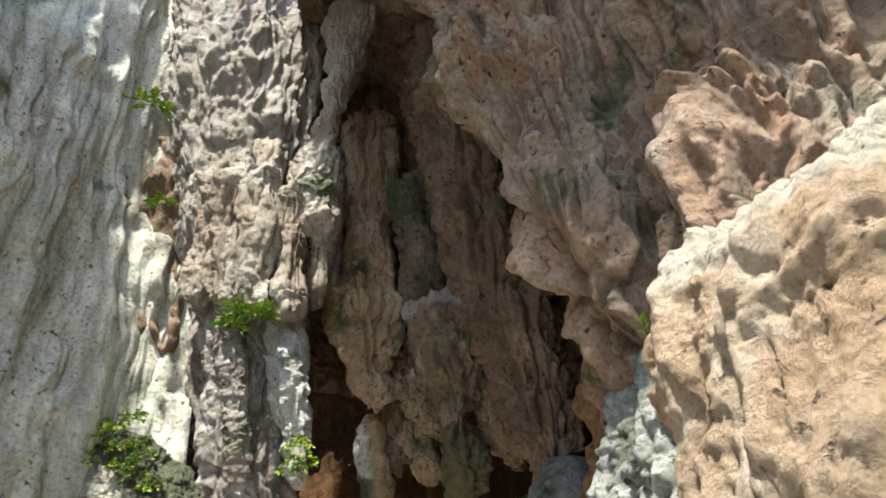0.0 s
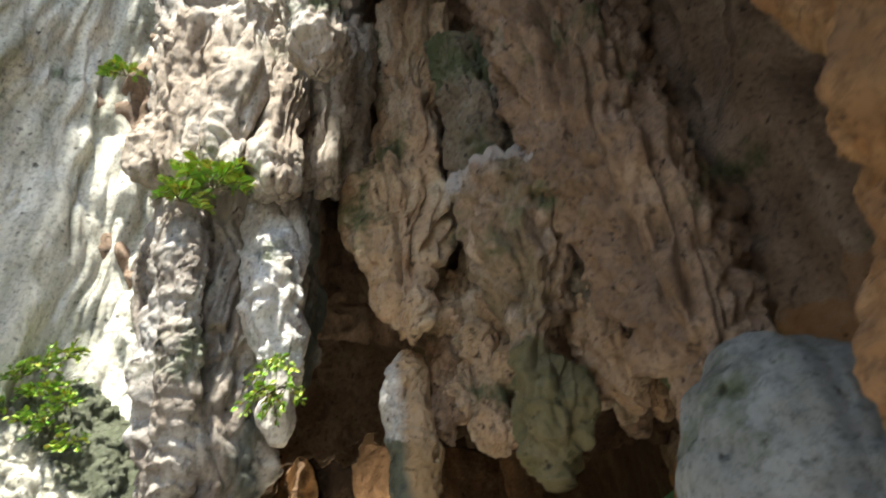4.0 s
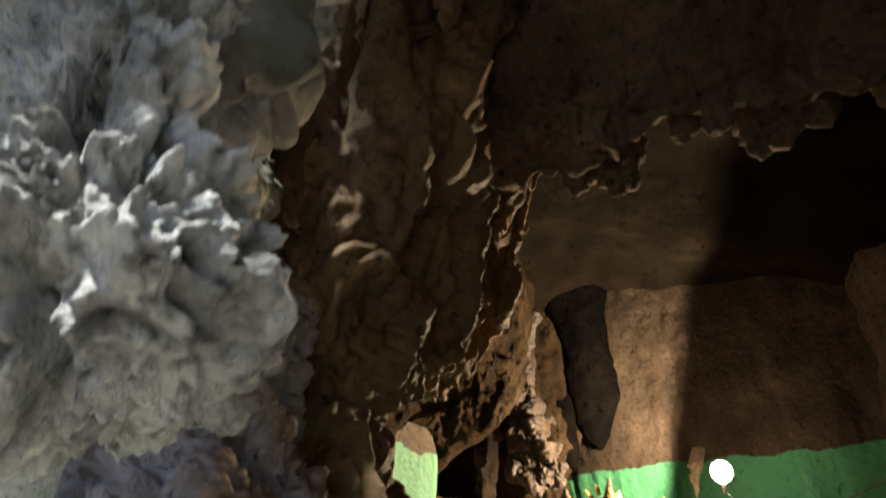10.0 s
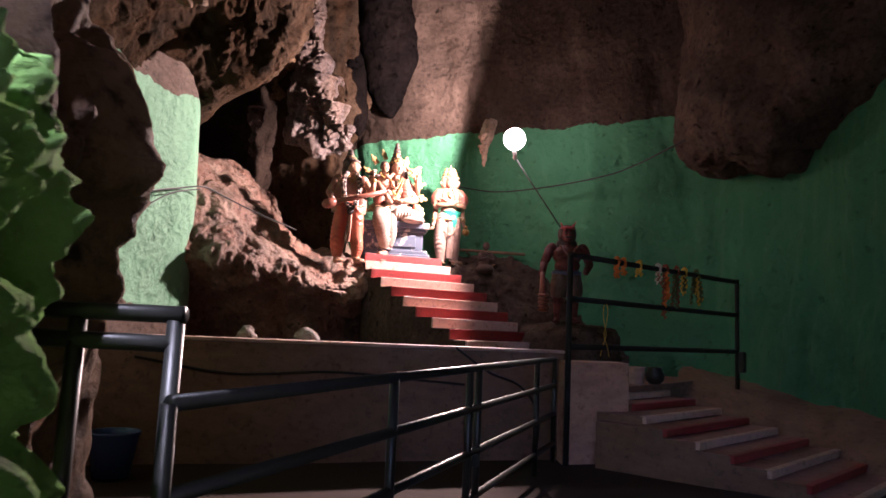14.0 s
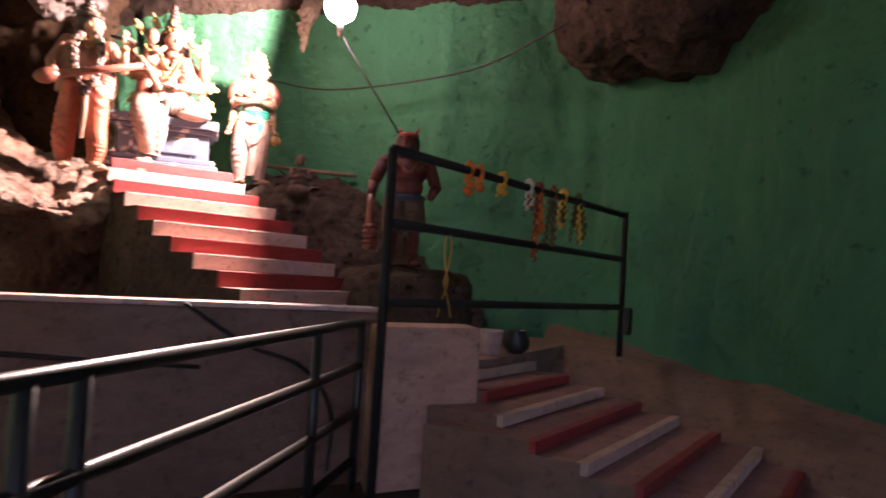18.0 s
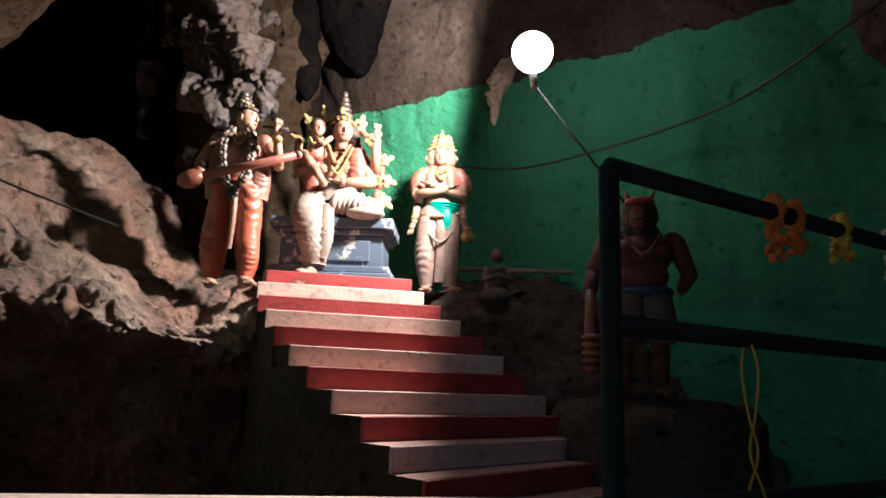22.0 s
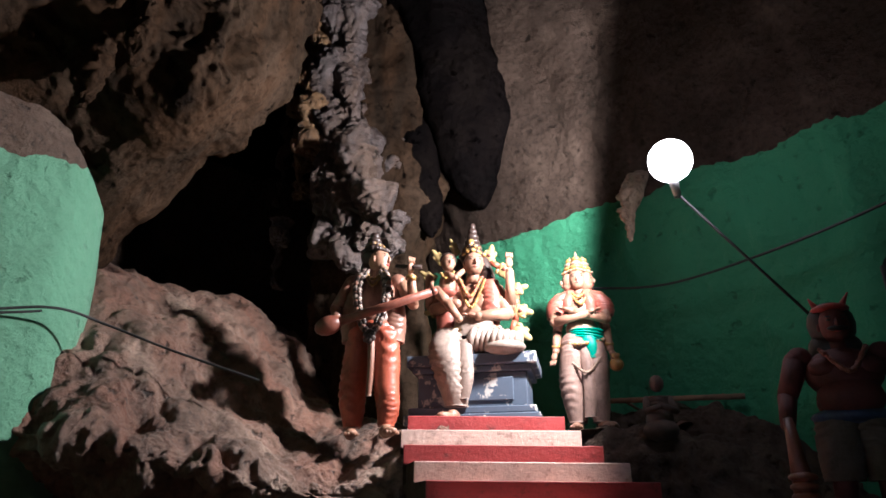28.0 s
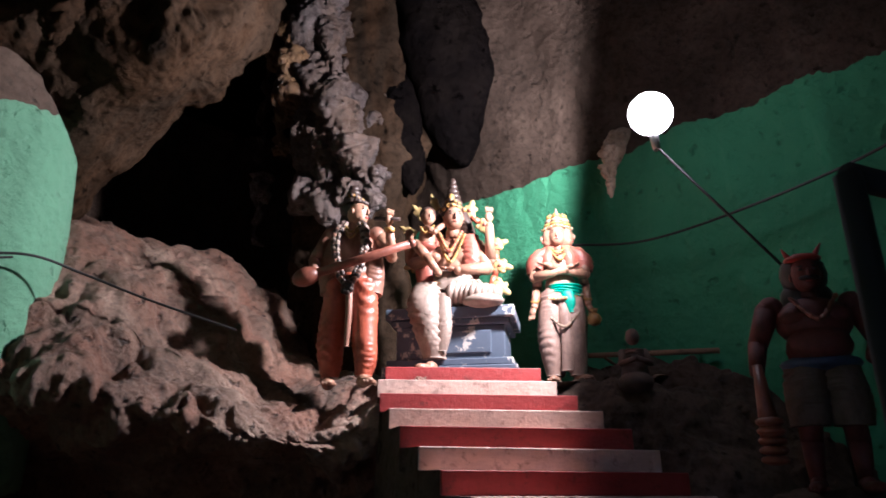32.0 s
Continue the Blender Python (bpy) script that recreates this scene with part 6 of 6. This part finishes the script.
cable("cable", [(-6.0, 19.33, 1.0), (-5.2, 19.75, 0.86), (-4.3, 20.2, 0.9), (-3.5, 20.6, 0.84), (-3.0, 20.85, 0.8)], 0.014, "black cable hung on the retaining wall")
cable("cable", [(-3.1, 20.78, 1.2), (-2.75, 20.95, 0.95), (-2.4, 21.1, 0.8), (-2.2, 21.2, 0.5), (-2.2, 21.2, 0.1)], 0.014, "black cable drooping over the retaining wall")

m_marigold = plain_material("orange_marigold", (0.75, 0.20, 0.015), 0.8)
m_yellow_flower = plain_material("yellow_flower", (0.70, 0.42, 0.03), 0.8)
m_cream_flower = plain_material("cream_flower", (0.6, 0.55, 0.45), 0.8)
m_dry = plain_material("dried_flower", (0.22, 0.06, 0.025), 0.9)
m_leaf_dry = plain_material("dull_green_leaf", (0.07, 0.10, 0.02), 0.7)


def garland(t, materials, length, n, spread, label):
    """Flower strings tied round the top rail at a share t of its length."""
    rr = random.Random(int(t * 1000))
    c = PL.lerp(PR, t) + Vector((0, 0, 2.29 + 0.04 * t))
    ob = tagged(new("garland"), label, "garland", "garlands on the railing")
    tie = bmesh.new()
    for k in range(12):
        a = k * math.pi / 6
        add_ball(tie, c + Vector((0.03 * math.cos(a) * 0.76, -0.03 * math.cos(a) * 0.65, 0.045 * math.sin(a))), rr.uniform(0.016, 0.026), 0, None, 6)
    part("tie", tie, materials[0], ob)["kind"] = "stuff"
    for s in range(n):
        bm = bmesh.new()
        o = Vector((rr.uniform(-spread, spread), rr.uniform(-spread, spread), 0))
        ln = length * rr.uniform(0.6, 1.1)
        steps = int(ln / 0.022)
        for k in range(steps):
            q = c + o * (0.4 + 0.6 * k / steps) + Vector((0.012 * math.sin(k * 1.9), 0.012 * math.cos(k * 2.3), -0.03 - 0.022 * k))
            add_ball(bm, q, rr.uniform(0.011, 0.021), 0, None, 5)
        part("string", bm, materials[s % len(materials)], ob)["kind"] = "stuff"
    return ob


garland(0.225, [m_marigold], 0.17, 6, 0.04, "short orange marigold garland tied to the railing")
garland(0.258, [m_marigold], 0.15, 6, 0.03, "short orange marigold garland tied to the railing")
garland(0.345, [m_yellow_flower], 0.14, 7, 0.05, "short yellow flower garland tied to the railing")
garland(0.455, [m_cream_flower, m_dry], 0.25, 4, 0.06, "faded cream garland tied to the railing")
garland(0.50, [m_dry, m_marigold], 0.62, 6, 0.06, "long dried garland hanging from the railing")
garland(0.57, [m_dry, m_leaf_dry], 0.5, 4, 0.08, "dry stringy garland hanging from the railing")
garland(0.62, [m_yellow_flower, m_leaf_dry], 0.30, 8, 0.06, "yellow and green garland tied to the railing")
garland(0.70, [m_leaf_dry, m_yellow_flower], 0.42, 12, 0.1, "thick leafy garland tied to the railing")
bow = tagged(new("ribbon"), "limp yellow ribbon tied to the middle rail", "ribbon")
rib = PL.lerp(PR, 0.17) + Vector((0, 0, 1.8))
for s in (-1, 1):
    bm = bmesh.new()
    pts = catmull([rib + Vector((0, 0, 0.03)), rib + Vector((0.025 * s, -0.035, -0.1)), rib + Vector((0.012 * s, -0.03, -0.25)), rib + Vector((-0.012 * s, -0.03, -0.38)), rib + Vector((0.022 * s, -0.03, -0.5)), rib + Vector((0.05 * s, -0.02, -0.63))], 36)
    rings = [[bm.verts.new(Vector(q) + Vector((0.0042 * math.cos(k * math.pi / 3), 0.0042 * math.sin(k * math.pi / 3), 0))) for k in range(6)] for q in pts]
    loft(bm, rings, 0)
    part("tail", bm, m_yellow_flower, bow)

def turned(profile, material, name, parent, label="", segs=28):
    bm = bmesh.new()
    rings = [[bm.verts.new((r * math.cos(2 * math.pi * k / segs), r * math.sin(2 * math.pi * k / segs), z)) for k in range(segs)] for r, z in profile]
    for p, q in zip(rings, rings[1:]):
        for k in range(segs):
            bm.faces.new((p[k], p[(k + 1) % segs], q[(k + 1) % segs], q[k])).smooth = True
    bm.faces.new(rings[0][::-1])
    return part(name, bm, material, parent, label)


bucket = tagged(new("bucket"), "small dirty white plastic bucket on the landing", "bucket")
bucket.location = (-0.95, 22.6, 0.80)
turned([(0.09, 0.0), (0.105, 0.2), (0.115, 0.21), (0.115, 0.225), (0.10, 0.225), (0.085, 0.02)], m_white_paint, "body", bucket)
pot = tagged(new("pot"), "dark metal cooking pot on the landing", "pot")
pot.location = (-0.68, 22.85, 0.80)
turned([(0.07, 0.0), (0.12, 0.05), (0.13, 0.12), (0.09, 0.2), (0.1, 0.22), (0.085, 0.22), (0.08, 0.19)], m_rail, "body", pot)


m_enamel = plain_material("dark_blue_enamel", (0.03, 0.035, 0.06), 0.35)
m_lid = plain_material("dull_aluminium_lid", (0.55, 0.52, 0.50), 0.4, 20.0, 0.4, 0.5)
m_blue_plastic = plain_material("blue_plastic", (0.06, 0.12, 0.32), 0.4)
kettle = tagged(new("lidded_pot"), "large dark cooking pot with a pale metal lid", "pot")
kettle.location = (0.14, 17.05, 0.0)
turned([(0.22, 0.0), (0.28, 0.08), (0.30, 0.4), (0.30, 0.76), (0.32, 0.78), (0.32, 0.80), (0.28, 0.80)], m_enamel, "body", kettle)
turned([(0.31, 0.805), (0.31, 0.82), (0.22, 0.86), (0.05, 0.885), (0.01, 0.886)], m_lid, "lid", kettle, "pale metal lid")
turned([(0.02, 0.885), (0.025, 0.91), (0.05, 0.93), (0.045, 0.96), (0.01, 0.965)], m_cable, "knob", kettle, "black lid knob")
pail = tagged(new("pail"), "blue plastic pail with pale water behind the railing", "pail")
pail.location = (-5.8, 18.85, 0.0)
turned([(0.15, 0.0), (0.2, 0.36), (0.215, 0.37), (0.215, 0.385), (0.19, 0.385), (0.18, 0.3)], m_blue_plastic, "body", pail)
turned([(0.182, 0.31), (0.18, 0.325), (0.01, 0.326)], m_lid, "water", pail, "pale murky water")


def kneeling():
    """A small kneeling figure in dull white."""
    bm = bmesh.new()
    add_ball(bm, (0, 0, 0.1), (0.16, 0.2, 0.1), 0)
    folded(bm, [(0, 0.02, 0.1), (0, 0.02, 0.25), (0, 0, 0.4)], [0.13, 0.11, 0.09], 3, 0.15, 0, 1.0, 1)
    add_ball(bm, (0, -0.02, 0.52), (0.065, 0.07, 0.08), 0)
    limb(bm, [(-0.1, 0, 0.38), (-0.13, -0.1, 0.26), (0, -0.16, 0.3)], [0.035, 0.03, 0.025], 0)
    limb(bm, [(0.1, 0, 0.38), (0.13, -0.1, 0.26), (0, -0.16, 0.3)], [0.035, 0.03, 0.025], 0)
    return bm


statue("small_statue", kneeling(), [p_dim_plaster], (-3.28, 25.55, 2.42), 20, 1.0, "small dull white statue beside the crowned one")

# ---- plants ----
def leaf_material(name, c):
    k = Nodes(name)
    n = k.noise(6.0, 4, 0.6)
    col = k.mix(n, c, [x * 0.5 for x in c])
    k.bsdf.inputs["Transmission Weight"].default_value = 0.0
    k.bsdf.inputs["Subsurface Weight"].default_value = 0.3
    return k.finish(col, 0.45, n, 0.2, 0.003)


m_leaf = leaf_material("bright_green_leaf", (0.26, 0.50, 0.04))
m_leaf2 = leaf_material("yellow_green_leaf", (0.46, 0.62, 0.08))
m_stem = plain_material("green_brown_stem", (0.10, 0.09, 0.04), 0.7)


def leaf_into(bm, base, way, size, roll, mat):
    """One folded, pointed leaf."""
    w = Vector(way).normalized()
    m = w.to_track_quat('Y', 'Z').to_matrix().to_4x4() @ Matrix.Rotation(roll, 4, 'Y')
    prof = [(0.0, 0.02), (0.25, 0.28), (0.55, 0.34), (0.8, 0.2), (1.0, 0.0)]
    mid, lft, rgt = [], [], []
    for t, h in prof:
        droop = -0.25 * t * t
        mid.append(bm.verts.new(Vector(base) + m @ Vector((0, t * size, droop * size))))
        if h > 0:
            lft.append(bm.verts.new(Vector(base) + m @ Vector((-h * size, t * size, (droop + 0.12 * h) * size))))
            rgt.append(bm.verts.new(Vector(base) + m @ Vector((h * size, t * size, (droop + 0.12 * h) * size))))
    for side in (lft, rgt):
        for i in range(len(side) - 1):
            f = bm.faces.new((mid[i], mid[i + 1], side[i + 1], side[i]))
            f.material_index, f.smooth = mat, True
        f = bm.faces.new((mid[-2], mid[-1], side[-1]))
        f.material_index, f.smooth = mat, True


def bush(where, radius, stems, leaves, size, label, droop=0.0, seed=0, name="shrub"):
    """Stems that spread from one root, each with its leaves."""
    rr = random.Random(seed)
    ob = tagged(new(name), label, "plant")
    ob.location = where
    sm, lm = bmesh.new(), bmesh.new()
    for s in range(stems):
        way = Vector((rr.uniform(-1, 1), rr.uniform(-1.0, 0.4), rr.uniform(0.1, 1.0) - droop * 1.8)).normalized()
        tip = way * radius * rr.uniform(0.6, 1.1) + Vector((0, 0, -0.25 * radius * (1 - droop)))
        pts = catmull([(0, 0, 0), tuple(way * radius * 0.45), tuple(tip)], 9)
        for a, b in zip(pts, pts[1:]):
            add_rod(sm, a, b, 0.006, 0.005, 5)
        for k in range(leaves):
            t = 0.3 + 0.7 * (k + rr.random()) / leaves
            p = pts[min(8, int(t * 8))]
            d = Vector((rr.uniform(-1, 1), rr.uniform(-1, 0.6), rr.uniform(-0.5, 0.7))) + way * 0.6
            leaf_into(lm, p, d, size * rr.uniform(0.6, 1.2), rr.uniform(-0.8, 0.8), rr.randint(0, 1))
    part("stem", sm, m_stem, ob)
    part("foliage", lm, [m_leaf, m_leaf2], ob)
    return ob


bush((-2.35, 10.6, 7.1), 0.6, 20, 10, 0.15, "bright green leafy shrub rooted in the dripstone", 0.1, 1)
bush((-2.75, 10.6, 7.0), 0.4, 12, 8, 0.13, "bright green leafy shrub rooted in the dripstone", 0.1, 2)
bush((-1.55, 11.15, 5.15), 0.5, 12, 8, 0.085, "pale green creeper hanging from the white bulge", 0.8, 3, "creeper")
bush((-1.42, 11.15, 4.75), 0.36, 10, 7, 0.095, "pale green creeper hanging from the white bulge", 0.5, 4, "creeper")
bush((-1.6, 11.15, 4.8), 0.45, 10, 8, 0.08, "pale green creeper hanging from the white bulge", 0.9, 5, "creeper")
for i, (x, y, z, r) in enumerate([(-5.0, 12.05, 5.1, 0.32), (-4.7, 11.95, 4.9, 0.3), (-5.3, 12.2, 5.5, 0.32), (-5.05, 12.35, 6.05, 0.36), (-5.5, 12.5, 6.05, 0.3), (-4.75, 12.05, 5.45, 0.26), (-5.5, 12.15, 5.7, 0.34), (-5.2, 12.1, 5.85, 0.3), (-4.55, 11.95, 5.2, 0.28), (-5.65, 12.2, 5.3, 0.3), (-4.35, 11.95, 4.7, 0.24)]):
    bush((x, y, z), r, 10, 8, 0.085, "green ferns and leaves growing on the pitted rock", 0.25, 20 + i, "fern")
bush((-4.6, 11.2, 10.3), 0.4, 8, 7, 0.16, "sunlit green leaves on the cliff", 0.3, 9)
bush((-4.9, 10.6, 12.6), 0.5, 10, 7, 0.18, "sunlit green leaves on the cliff", 0.3, 19)
bush((3.75, 2.3, 4.0), 0.38, 6, 6, 0.16, "sunlit green leaves on top of the boulder", 0.1, 10)
bush((2.36, 3.55, 3.35), 0.16, 5, 5, 0.06, "sunlit green leaves beside the boulder", 0.2, 11)
bush((-2.35, 11.66, 2.35), 0.14, 4, 5, 0.05, "small green sprout on the grey rock", 0.2, 12, "sprout")
